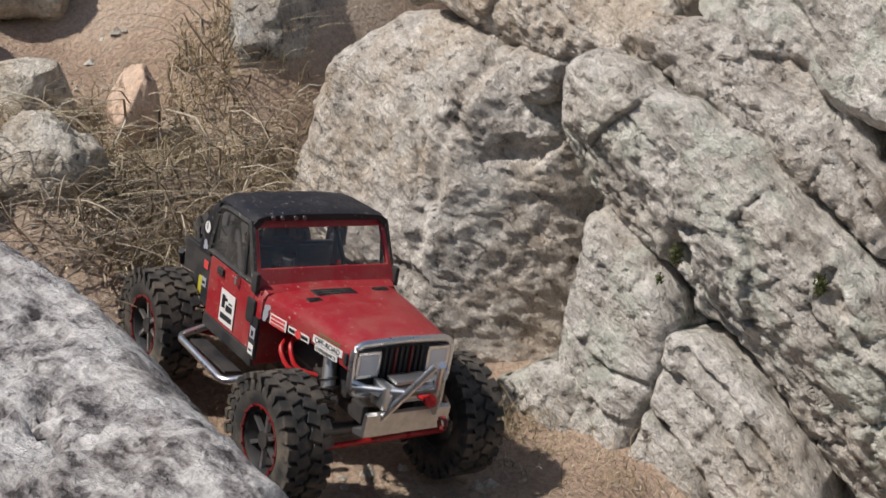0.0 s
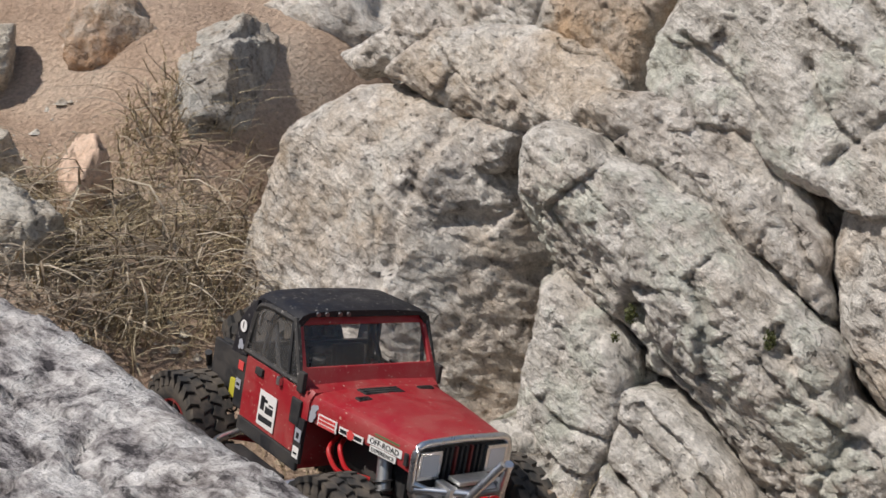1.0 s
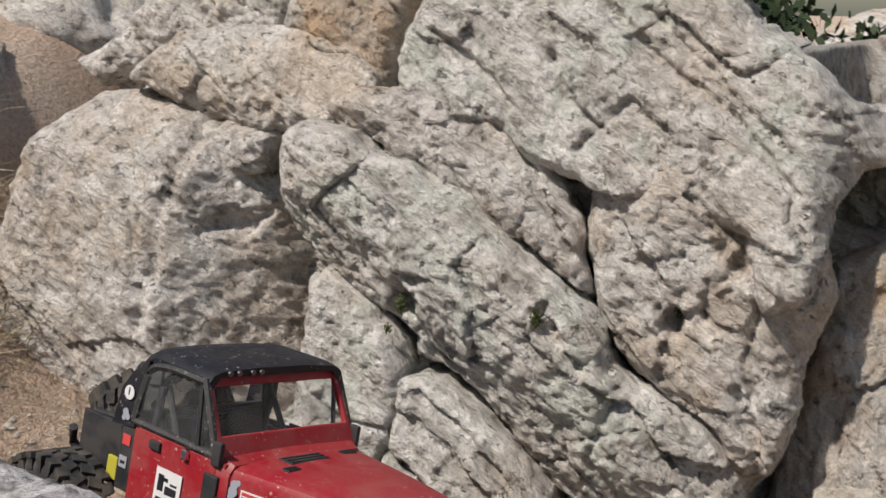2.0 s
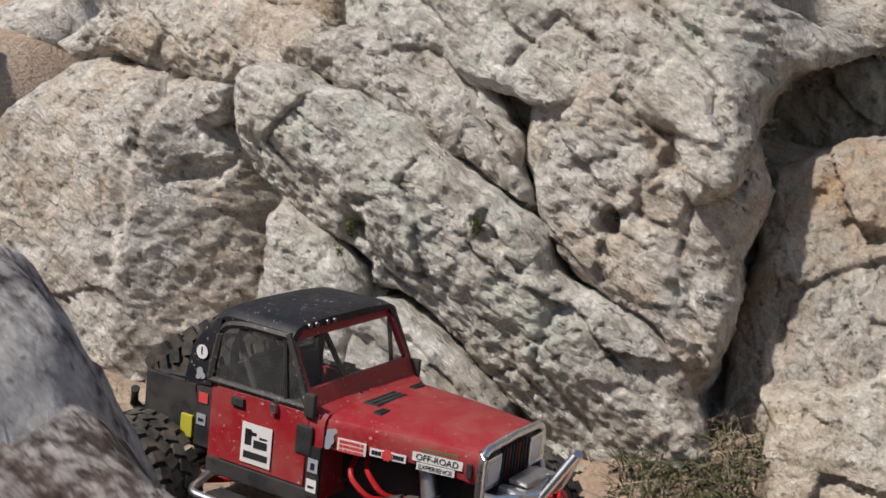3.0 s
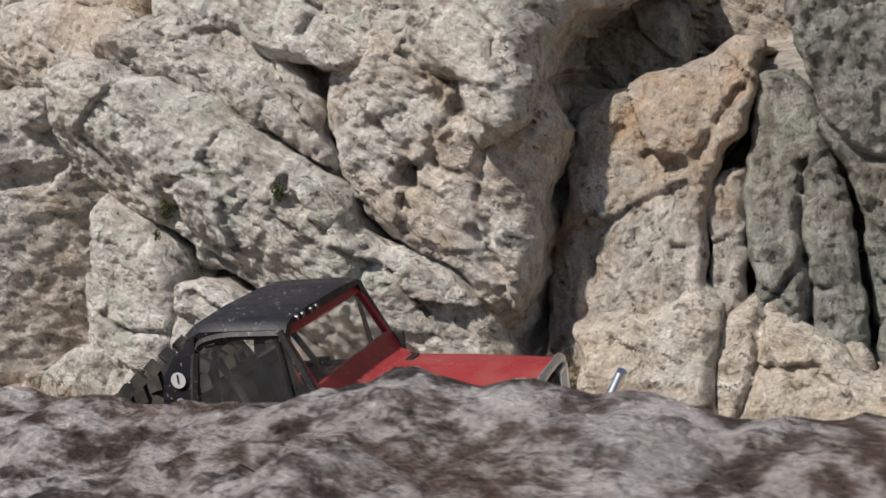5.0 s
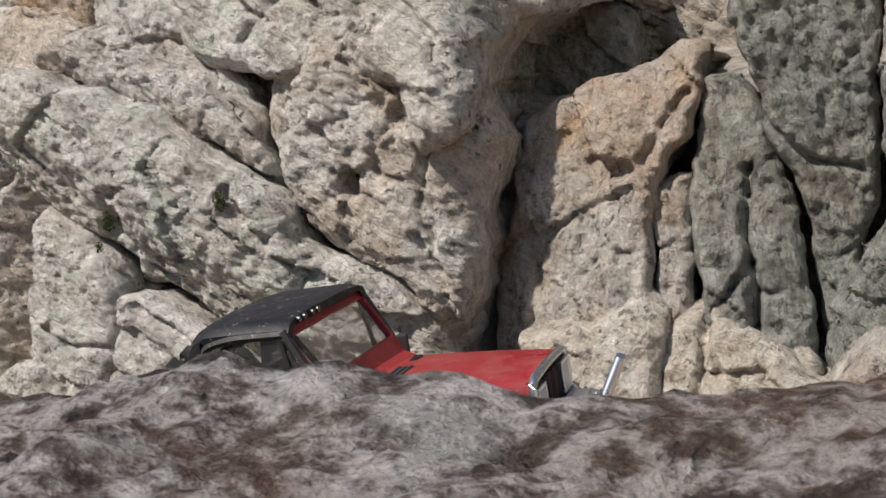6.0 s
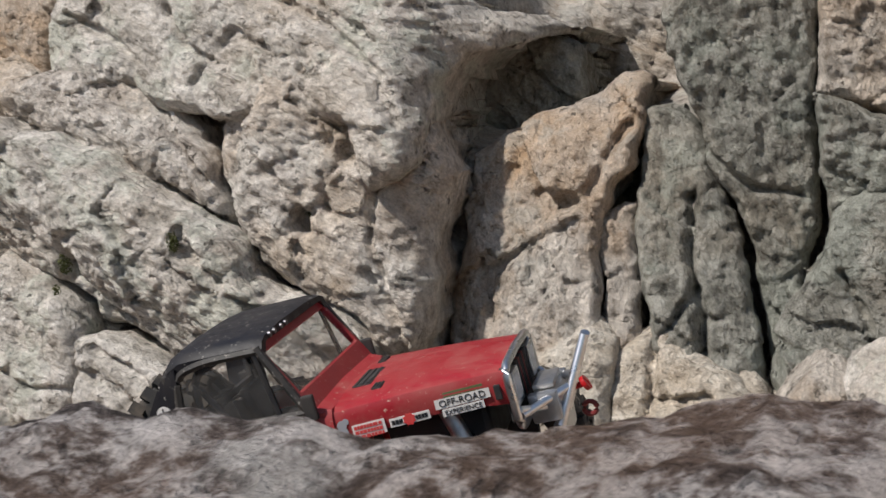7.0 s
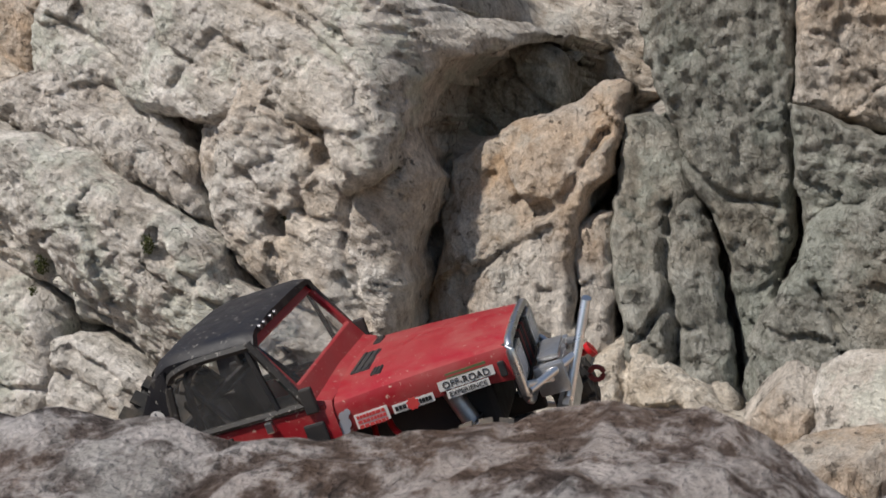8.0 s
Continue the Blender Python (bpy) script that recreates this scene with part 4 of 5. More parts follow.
def shrub(name, label, base, height, spread, seed):
    """A shrub with a forked stem and an open crown of small leaves."""
    root = new(name)
    tagged(root, label, "shrub")
    rnd = random.Random(seed)
    bm = bmesh.new()
    tips = []
    for _ in range(7):
        a = rnd.uniform(0, math.tau)
        tip = Vector(base) + Vector((math.cos(a) * spread * rnd.uniform(0.2, 0.6), math.sin(a) * spread * rnd.uniform(0.2, 0.6), height * rnd.uniform(0.5, 0.8)))
        tube(bm, [Vector(base), Vector(base).lerp(tip, 0.5) + Vector((0, 0, height * 0.08)), tip], 0.012 * height, 6)
        tips.append(tip)
    part("stem", bm, TWIG, root)
    crown = None
    verts, faces = [], []
    for tip in tips:
        for _ in range(420):
            d = Vector((rnd.gauss(0, 1), rnd.gauss(0, 1), rnd.gauss(0, 0.8))) * spread * 0.16
            m = Euler((rnd.uniform(0, 6.3), rnd.uniform(0, 6.3), rnd.uniform(0, 6.3))).to_matrix()
            b = len(verts)
            for q in ((-1, 0, 0), (0, 0.5, 0), (1, 0, 0), (0, -0.5, 0)):
                verts.append(tuple(tip + d + m @ (Vector(q) * height * 0.035)))
            faces += [(b, b + 1, b + 2), (b, b + 2, b + 3)]
    crown = new("crown", mesh_of("crown", verts, faces, BUSH, False))
    crown.parent = root
    tagged(crown, kind="stuff")



# ---- model crawler truck: x ahead, y to its left, z up from the tyres' foot ----
def part(name, bm, material, parent, label="", smooth_shade=False):
    me = bpy.data.meshes.new(name)
    bmesh.ops.recalc_face_normals(bm, faces=bm.faces)
    bm.to_mesh(me)
    bm.free()
    me.materials.append(material)
    if smooth_shade:
        me.polygons.foreach_set("use_smooth", [True] * len(me.polygons))
        me.set_sharp_from_angle(angle=radians(40))
    ob = new(name, me)
    ob.parent = parent
    return tagged(ob, label)


def box(bm, c, size, turn=(0, 0, 0), bevel=0.0):
    r = bmesh.ops.create_cube(bm, size=1.0, matrix=pose(*c, *turn) @ Matrix.Diagonal((*size, 1)))
    if bevel:
        es = {e for v in r["verts"] for e in v.link_edges}
        bmesh.ops.bevel(bm, geom=list(es), offset=bevel, segments=2, affect="EDGES", profile=0.6)
    return bm


def tube(bm, pts, r, seg=10, closed=False):
    """A round bar along points, mitred at its bends."""
    pts = [Vector(p) for p in pts]
    rings, n = [], len(pts)
    for i, p in enumerate(pts):
        a = pts[i - 1] if (i or closed) else None
        b = pts[(i + 1) % n] if (i < n - 1 or closed) else None
        d = ((p - a).normalized() if a is not None else Vector()) + ((b - p).normalized() if b is not None else Vector())
        d.normalize()
        ref = Vector((0, 0, 1)) if abs(d.z) < 0.9 else Vector((1, 0, 0))
        e1 = d.cross(ref).normalized()
        e2 = d.cross(e1)
        rings.append([bm.verts.new(p + r * (math.cos(k * math.tau / seg) * e1 + math.sin(k * math.tau / seg) * e2)) for k in range(seg)])
    for i in range(n if closed else n - 1):
        a, b = rings[i], rings[(i + 1) % n]
        for k in range(seg):
            bm.faces.new((a[k], a[(k + 1) % seg], b[(k + 1) % seg], b[k]))
    if not closed:
        bm.faces.new(rings[0])
        bm.faces.new(rings[-1])
    return bm


def rounded(pts, r, n=4):
    """A path with its corners rounded."""
    pts = [Vector(p) for p in pts]
    out = [pts[0]]
    for a, p, b in zip(pts, pts[1:], pts[2:]):
        i, o = p + (a - p).normalized() * r, p + (b - p).normalized() * r
        out += [(1 - t) ** 2 * i + 2 * t * (1 - t) * p + t * t * o for t in (k / n for k in range(n + 1))]
    return out + [pts[-1]]


def cyl(bm, a, b, r, seg=16):
    return tube(bm, [a, b], r, seg)


def loft(bm, sections, caps=True):
    """Skin over cross-sections that are closed rings of equal length."""
    rings = [[bm.verts.new(p) for p in s] for s in sections]
    n = len(rings[0])
    for a, b in zip(rings, rings[1:]):
        for k in range(n):
            bm.faces.new((a[k], a[(k + 1) % n], b[(k + 1) % n], b[k]))
    if caps:
        bm.faces.new(rings[0])
        bm.faces.new(rings[-1])
    return bm


def plate(bm, pts, thick):
    """A flat panel from its outline, given a thickness along its normal."""
    pts = [Vector(p) for p in pts]
    n = (pts[1] - pts[0]).cross(pts[2] - pts[1]).normalized() * thick / 2
    return loft(bm, [[p + n for p in pts], [p - n for p in pts]])


def spun(bm, profile, seg=48):
    """A ring about the y axis from (radius, y) points."""
    rings = [[bm.verts.new((r * math.sin(k * math.tau / seg), y, r * math.cos(k * math.tau / seg))) for r, y in profile] for k in range(seg)]
    n = len(profile)
    for k in range(seg):
        a, b = rings[k], rings[(k + 1) % seg]
        for j in range(n):
            bm.faces.new((a[j], a[(j + 1) % n], b[(j + 1) % n], b[j]))
    return bm


TYRE_R, TYRE_W = 0.076, 0.051
truck = new("model_truck")
tagged(truck, "red model rock-crawler truck with black hard top and knobbly tyres", "model truck")


def tyre_mesh():
    bm = bmesh.new()
    h, r = TYRE_W / 2, TYRE_R - 0.005
    spun(bm, [(0.036, -h * 0.75), (0.045, -h * 0.96), (r - 0.012, -h), (r - 0.003, -h * 0.86), (r, -h * 0.5), (r, h * 0.5),
              (r - 0.003, h * 0.86), (r - 0.012, h), (0.045, h * 0.96), (0.036, h * 0.75)], 44)
    return bm


def tread_mesh():
    bm = bmesh.new()
    h, r = TYRE_W / 2, TYRE_R - 0.005
    lugs = 26
    for k in range(lugs):
        a = math.tau * k / lugs
        for y, off, ln, wd, skew in ((-0.0085, 0.0, 0.0115, 0.013, 24), (0.0085, 0.5, 0.0115, 0.013, -24),
                                     (-h * 0.80, 0.5, 0.011, 0.013, -8), (h * 0.80, 0.0, 0.011, 0.013, 8)):
            t = a + off * math.tau / lugs
            m = Matrix.Rotation(t, 4, "Y") @ pose(0, y, r + 0.001, 0, 0, skew)
            bmesh.ops.create_cube(bm, size=1.0, matrix=m @ Matrix.Diagonal((ln * 1.1, wd * 1.08, 0.0065, 1)))
        for side in (-1, 1):
            t = a + (0.0 if side > 0 else 0.5) * math.tau / lugs
            m = Matrix.Rotation(t, 4, "Y") @ pose(0, side * (h - 0.001), r - 0.008, 0, 0, 0)
            bmesh.ops.create_cube(bm, size=1.0, matrix=m @ Matrix.Diagonal((0.008, 0.004, 0.012, 1)))
    return bm


def spoke_mesh(side):
    bm = bmesh.new()
    h = TYRE_W / 2
    m = pose(0, side * h * 0.52, 0.020)
    bmesh.ops.create_cube(bm, size=1.0, matrix=m @ Matrix.Diagonal((0.0045, 0.005, 0.030, 1)))
    return bm


def dress_wheel(wheel, side):
    part("tyre", tyre_mesh(), RUBBER, wheel, "dusty knobbly rubber tyre", True)
    tagged(part("tread", tread_mesh(), RUBBER, wheel), kind="stuff")
    part("beadlock_ring", ring_mesh(side), RED_DULL, wheel, "thin red bolted ring")
    for k in range(6):
        ob = part("spoke", spoke_mesh(side), ALU, wheel)
        ob.rotation_euler = (0, k * math.tau / 6, 0)


def rim_mesh(side):
    bm = bmesh.new()
    h = TYRE_W / 2
    spun(bm, [(0.037, -h * 0.8), (0.039, -h * 0.8), (0.039, h * 0.8), (0.037, h * 0.8), (0.033, h * 0.5), (0.033, -h * 0.5)], 32)
    cyl(bm, (0, side * h * 0.3, 0), (0, side * h * 0.72, 0), 0.010, 16)
    return bm


def ring_mesh(side):
    bm = bmesh.new()
    h = TYRE_W / 2
    y = side * h * 0.82
    spun(bm, [(0.0383, y), (0.0405, y), (0.0405, y + side * 0.002), (0.0383, y + side * 0.002)], 32)
    for k in range(12):
        m = Matrix.Rotation(math.tau * k / 12, 4, "Y") @ pose(0, y + side * 0.0035, 0.0385)
        bmesh.ops.create_cube(bm, size=1.0, matrix=m @ Matrix.Diagonal((0.0025, 0.002, 0.0025, 1)))
    return bm


WHEELS = []
for wx, wy in ((0.160, -0.118), (0.160, 0.118), (-0.176, -0.118), (-0.176, 0.118)):
    side = -1 if wy < 0 else 1
    wheel = part("wheel", rim_mesh(side), BLACK, truck, "black rim with steel spokes and a red lip", True)
    wheel.location = (wx, wy, 0.082)
    dress_wheel(wheel, side)
    WHEELS.append((wheel, wx, wy))

# running gear
for side in (-1, 1):
    bm = bmesh.new()
    box(bm, (0.0, side * 0.034, 0.118), (0.40, 0.008, 0.022), bevel=0.002)
    part("chassis_rail", bm, BLACK, truck)
bm = bmesh.new()
box(bm, (0.0, 0, 0.104), (0.13, 0.07, 0.012), bevel=0.003)
part("skid_plate", bm, BLACK, truck)
for ax in (0.160, -0.176):
    bm = bmesh.new()
    cyl(bm, (ax, -0.096, 0.082), (ax, 0.096, 0.082), 0.0085)
    box(bm, (ax, 0.012, 0.082), (0.036, 0.034, 0.034), bevel=0.008)
    for side in (-1, 1):
        box(bm, (ax, side * 0.088, 0.082), (0.022, 0.014, 0.034), bevel=0.004)
    part("axle", bm, STEEL, truck, smooth_shade=True)
    sg = 1 if ax > 0 else -1
    for side in (-1, 1):
        bm = bmesh.new()
        cyl(bm, (ax - sg * 0.004, side * 0.066, 0.072), (ax - sg * 0.115, side * 0.036, 0.100), 0.0042, 10)
        part("suspension_link", bm, RED_DARK, truck, "red anodised link", True)
        bm = bmesh.new()
        lo, hi = Vector((ax + sg * 0.008, side * 0.064, 0.090)), Vector((ax - sg * 0.022, side * 0.050, 0.178))
        cyl(bm, lo + (hi - lo) * 0.5, hi, 0.0085, 14)
        part("shock_body", bm, ALU, truck, "silver shock absorber body", True)
        bm = bmesh.new()
        coil, n = [], 60
        axis = (hi - lo).normalized()
        e1 = axis.cross(Vector((0, 1, 0))).normalized()
        e2 = axis.cross(e1)
        for k in range(n + 1):
            a = k / n * math.tau * 6
            coil.append(lo + (hi - lo) * (0.05 + 0.62 * k / n) + 0.0105 * (math.cos(a) * e1 + math.sin(a) * e2))
        tube(bm, coil, 0.0014, 5)
        part("spring", bm, BLACK, truck, smooth_shade=True)
bm = bmesh.new()
cyl(bm, (0.188, -0.090, 0.078), (0.188, 0.090, 0.078), 0.0035, 10)
part("steering_rod", bm, RED_DARK, truck, "red steering rod", True)
bm = bmesh.new()
box(bm, (0.10, 0, 0.150), (0.15, 0.092, 0.048), bevel=0.006)
part("engine_bay", bm, BLACK, truck)
bm = bmesh.new()
tube(bm, rounded([(0.075, -0.050, 0.172), (0.085, -0.075, 0.160), (0.110, -0.078, 0.140), (0.125, -0.055, 0.135)], 0.012), 0.0028, 8)
tube(bm, rounded([(0.060, -0.050, 0.165), (0.068, -0.078, 0.150), (0.095, -0.078, 0.132), (0.110, -0.050, 0.130)], 0.012), 0.0028, 8)
part("red_cable", bm, RED_DARK, truck, "looped red cable under the hood", True)

# tub, doors and cowl
HW = 0.095
bm = bmesh.new()
box(bm, (-0.028, 0, 0.120), (0.136, 2 * HW - 0.004, 0.008))
for side in (-1, 1):
    top = 0.208 if side < 0 else 0.193
    box(bm, (-0.028, side * (HW - 0.003), (top + 0.119) / 2), (0.136, 0.005, top - 0.119))
box(bm, (0.037, 0, 0.165), (0.006, 2 * HW - 0.01, 0.09))
part("tub", bm, RED, truck, "red painted body tub")
bm = bmesh.new()
loft(bm, [[(x, y, z) for y, z in ((-hw, 0.176), (-hw, zt - 0.008), (-hw + 0.006, zt), (0, zt + 0.002), (hw - 0.006, zt), (hw, zt - 0.008), (hw, 0.176))]
          for x, hw, zt in ((0.024, 0.0965, 0.214), (0.034, 0.096, 0.212), (0.046, 0.094, 0.208))])
part("cowl", bm, RED, truck, smooth_shade=True)


def hood_z(x):
    return 0.207 + 0.0015 * math.sin((x - 0.04) / 0.16 * math.pi)


def hood_half(x):
    return 0.093 + (0.0655 - 0.093) * (x - 0.042) / 0.16


bm = bmesh.new()
secs = []
for k in range(9):
    x = 0.042 + 0.160 * k / 8
    h, z = hood_half(x), hood_z(x)
    low = z - 0.034 + (0.006 * math.sin(k / 8 * math.pi))
    secs.append([(x, y, zz) for y, zz in ((-h + 0.003, low), (-h, z - 0.012), (-h + 0.004, z - 0.003), (-h + 0.012, z + 0.0005), (-h * 0.4, z + 0.003), (0, z + 0.004),
                                          (h * 0.4, z + 0.003), (h - 0.012, z + 0.0005), (h - 0.004, z - 0.003), (h, z - 0.012), (h - 0.003, low))])
loft(bm, secs)
hood = part("hood", bm, RED, truck, "scratched red hood", True)
for vx, vy, lx, ly in ((0.060, -0.008, 0.019, 0.056), (0.080, -0.046, 0.010, 0.018), (0.056, 0.060, 0.008, 0.022)):
    bm = bmesh.new()
    z = hood_z(vx) + 0.0030 - 0.012 * abs(vy) / 0.09 * 0.2
    box(bm, (vx, vy, z), (lx, ly, 0.003), bevel=0.001)
    for j in range(3):
        box(bm, (vx - lx / 3 + j * lx / 3, vy, z + 0.0015), (lx / 8, ly * 0.94, 0.0015))
    part("vent", bm, BLACK, hood, "black louvred vent")
for side in (-1, 1):
    bm = bmesh.new()
    box(bm, (0.194, side * (hood_half(0.194) - 0.001), 0.187), (0.006, 0.005, 0.014), bevel=0.001)
    part("latch", bm, BLACK, hood)
    bm = bmesh.new()
    box(bm, (0.030, side * 0.0975, 0.216), (0.012, 0.006, 0.024), bevel=0.002)
    part("hinge", bm, BLACK, truck, "black windshield hinge")

# windshield
def on_screen(y, z):
    return (0.0335 - (z - 0.210) * 0.55, y, z)


bm = bmesh.new()
outer = [on_screen(-0.0965, 0.209), on_screen(0.0965, 0.209), on_screen(0.0925, 0.281), on_screen(-0.0925, 0.281)]
inner = [on_screen(-0.0885, 0.230), on_screen(0.0885, 0.230), on_screen(0.0860, 0.2725), on_screen(-0.0860, 0.2725)]
back = Vector((-0.007, 0, -0.002))
vo, vi = [bm.verts.new(p) for p in outer], [bm.verts.new(p) for p in inner]
wo, wi = [bm.verts.new(Vector(p) + back) for p in outer], [bm.verts.new(Vector(p) + back) for p in inner]
for k in range(4):
    j = (k + 1) % 4
    bm.faces.new((vo[k], vo[j], vi[j], vi[k]))
    bm.faces.new((wo[k], wi[k], wi[j], wo[j]))
    bm.faces.new((vo[k], wo[k], wo[j], vo[j]))
    bm.faces.new((vi[k], vi[j], wi[j], wi[k]))
bmesh.ops.bevel(bm, geom=list(bm.edges), offset=0.0012, segments=1, affect="EDGES")
screen = part("windshield_frame", bm, RED, truck, "red windshield frame")
bm = bmesh.new()
bm.faces.new([bm.verts.new(Vector(p) + back * 0.5) for p in (on_screen(-0.0895, 0.229), on_screen(0.0895, 0.229), on_screen(0.0870, 0.2735), on_screen(-0.0870, 0.2735))])
pane = part("windshield_glass", bm, GLASS, screen, "dusty clear windshield with sky sheen in its tint")
pane.visible_shadow = False

# hard top: roof shell, pillars and rear wall
bm = bmesh.new()
secs = []
for k in range(10):
    t = k / 9
    x = 0.000 - 0.112 * t
    drop = 0.020 * max(0, (t - 0.72) / 0.28) ** 2.2 + 0.003 * max(0, (0.12 - t) / 0.12)
    h = 0.0935 - 0.004 * t
    zt = 0.2905 - drop
    secs.append([(x, y, z) for y, z in ((-h, 0.2735 - drop * 0.9), (-h - 0.0005, zt - 0.010), (-h + 0.004, zt - 0.004), (-h + 0.014, zt - 0.0005), (-h * 0.4, zt + 0.002), (h * 0.4, zt + 0.002),
                                        (h - 0.014, zt - 0.0005), (h - 0.004, zt - 0.004), (h + 0.0005, zt - 0.010), (h, 0.2735 - drop * 0.9),
                                        (h - 0.005, 0.2735 - drop * 0.9), (h - 0.014, zt - 0.006), (-h + 0.014, zt - 0.006), (-h + 0.005, 0.2735 - drop * 0.9))])
loft(bm, secs)
roof = part("roof", bm, ROOF_BLACK, truck, "scuffed black hard top", True)
for k in range(4):
    bm = bmesh.new()
    cyl(bm, (-0.001, -0.070 + 0.012 * k + (0.006 if k > 1 else 0), 0.2855), (0.0025, -0.070 + 0.012 * k + (0.006 if k > 1 else 0), 0.2850), 0.0028, 10)
    part("roof_bolt", bm, STEEL, roof, "small silver bolt head", True)
for side in (-1, 1):
    y = side * 0.0935
    yb = side * 0.0965
    bm = bmesh.new()
    tube(bm, [(0.027, yb, 0.212), (-0.006, y, 0.279)], 0.0042, 6)
    tube(bm, rounded([(-0.004, y, 0.2765), (-0.060, y - side * 0.001, 0.2768), (-0.092, y - side * 0.003, 0.270), (-0.098, yb, 0.214)], 0.014, 5), 0.0042, 6)
    sill = 0.2125 if side < 0 else 0.196
    tube(bm, [(0.028, yb, sill), (-0.098, yb, sill)], 0.0035, 6)
    frame_part = part("window_frame", bm, WORN, truck, "worn black window frame with scraped edges", True)
    bm = bmesh.new()
    tube(bm, [(0.000, yb, 0.213), (-0.010, y, 0.276)], 0.0026, 6)
    part("vent_bar", bm, BLACK, frame_part)
    bm = bmesh.new()
    bm.faces.new([bm.verts.new(p) for p in ((0.024, side * 0.0955, 0.214), (-0.094, side * 0.0955, 0.214), (-0.090, side * 0.0925, 0.268), (-0.055, side * 0.0925, 0.2745), (-0.006, side * 0.0925, 0.2745))])
    glass = part("side_glass", bm, GLASS, frame_part, "dusty clear side window with sky sheen in its tint")
    glass.visible_shadow = False
for side in (-1, 1):
    bm = bmesh.new()
    plate(bm, [(-0.096, side * 0.0945, 0.205), (-0.134, side * 0.0925, 0.200), (-0.128, side * 0.0905, 0.240), (-0.108, side * 0.0905, 0.268), (-0.090, side * 0.0925, 0.276)], 0.004)
    part("rear_quarter", bm, ROOF_BLACK, truck, "black rear quarter of the hard top")
bm = bmesh.new()
for side in (-1, 1):
    box(bm, (-0.1035, side * 0.0885, 0.243), (0.006, 0.010, 0.058), bevel=0.002)
box(bm, (-0.1035, 0, 0.2155), (0.006, 0.168, 0.007))
box(bm, (-0.1035, 0, 0.268), (0.006, 0.168, 0.007))
part("rear_wall", bm, BLACK, truck, "black cab rear wall with open window")

# doors
for side in (-1, 1):
    bm = bmesh.new()
    y = side * (HW + 0.0005)
    sill = 0.208 if side < 0 else 0.193
    plate(bm, [(0.028, y, 0.132), (0.030, y, sill), (-0.088, y, sill), (-0.088, y, 0.150), (-0.080, y, 0.132)], 0.003)
    bmesh.ops.bevel(bm, geom=list(bm.edges), offset=0.0008, segments=1, affect="EDGES")
    door = part("door", bm, RED, truck, "red painted door")
    bm = bmesh.new()
    box(bm, (-0.058, y + side * 0.003, 0.198), (0.016, 0.004, 0.009), bevel=0.0012)
    part("door_handle", bm, BLACK, door, "black door handle")
    bm = bmesh.new()
    box(bm, (-0.012, y + side * 0.004, 0.203), (0.007, 0.006, 0.010), bevel=0.001)
    part("mirror_mount", bm, CHROME, door, "small chrome mirror mount")
    bm = bmesh.new()
    box(bm, (0.026, y + side * 0.0015, 0.180), (0.020, 0.004, 0.030), bevel=0.002)
    part("door_hinge", bm, BLACK, door, "black hinge cover")
    bm = bmesh.new()
    box(bm, (-0.028, side * 0.094, 0.122), (0.136, 0.006, 0.018), bevel=0.002)
    part("rocker_panel", bm, BLACK, truck, "black rocker panel")
    bm = bmesh.new()
    plate(bm, [(0.033, side * 0.0965, 0.125), (0.048, side * 0.0965, 0.125), (0.046, side * 0.095, 0.176), (0.030, side * 0.0965, 0.176)], 0.004)
    part("front_quarter", bm, BLACK, truck)
    # step rail
    bm = bmesh.new()
    tube(bm, rounded([(-0.092, side * 0.088, 0.112), (-0.086, side * 0.132, 0.104), (0.046, side * 0.132, 0.100), (0.062, side * 0.088, 0.112)], 0.014, 6), 0.0046, 10)
    rail = part("step_rail", bm, CHROME, truck, "bent chrome step rail", True)
    bm = bmesh.new()
    box(bm, (-0.020, side * 0.112, 0.103), (0.100, 0.022, 0.003), (side * 6, 0, 0))
    part("step_plate", bm, BLACK, rail)

# rear bed and quarter panels
bm = bmesh.new()
for side in (-1, 1):
    box(bm, (-0.148, side * 0.080, 0.168), (0.100, 0.005, 0.058), bevel=0.0015)
    box(bm, (-0.106, side * 0.0905, 0.180), (0.022, 0.008, 0.088), bevel=0.002)
box(bm, (-0.148, 0, 0.142), (0.100, 0.156, 0.005))
box(bm, (-0.196, 0, 0.166), (0.005, 0.156, 0.052), bevel=0.0015)
part("rear_bed", bm, BLACK, truck, "black rear bed and quarter panels")
bm = bmesh.new()
box(bm, (-0.212, 0, 0.138), (0.018, 0.150, 0.018), bevel=0.004)
for side in (-1, 1):
    tube(bm, [(-0.205, side * 0.060, 0.130), (-0.225, side * 0.070, 0.150), (-0.215, side * 0.080, 0.170)], 0.005, 8)
part("rear_bumper", bm, BLACK, truck, smooth_shade=True)
bm = bmesh.new()
tube(bm, rounded([(-0.108, -0.068, 0.206), (-0.140, -0.074, 0.200), (-0.185, -0.074, 0.196)], 0.012), 0.004, 8)
tube(bm, rounded([(-0.108, 0.068, 0.206), (-0.140, 0.074, 0.200), (-0.185, 0.074, 0.196)], 0.012), 0.004, 8)
tube(bm, [(-0.185, -0.074, 0.196), (-0.185, 0.074, 0.196)], 0.004, 8)
part("bed_rail", bm, BLACK, truck, smooth_shade=True)
spare = part("spare_wheel", rim_mesh(1), BLACK, truck, "spare wheel tilted in the rear bed", True)
spare.matrix_basis = Matrix.Translation((-0.170, 0.0, 0.204)) @ Matrix.Rotation(radians(-38), 4, "Y") @ Matrix.Rotation(radians(90), 4, "X")
dress_wheel(spare, 1)
bm = bmesh.new()
box(bm, (-0.135, -0.084, 0.150), (0.016, 0.004, 0.024), bevel=0.001)
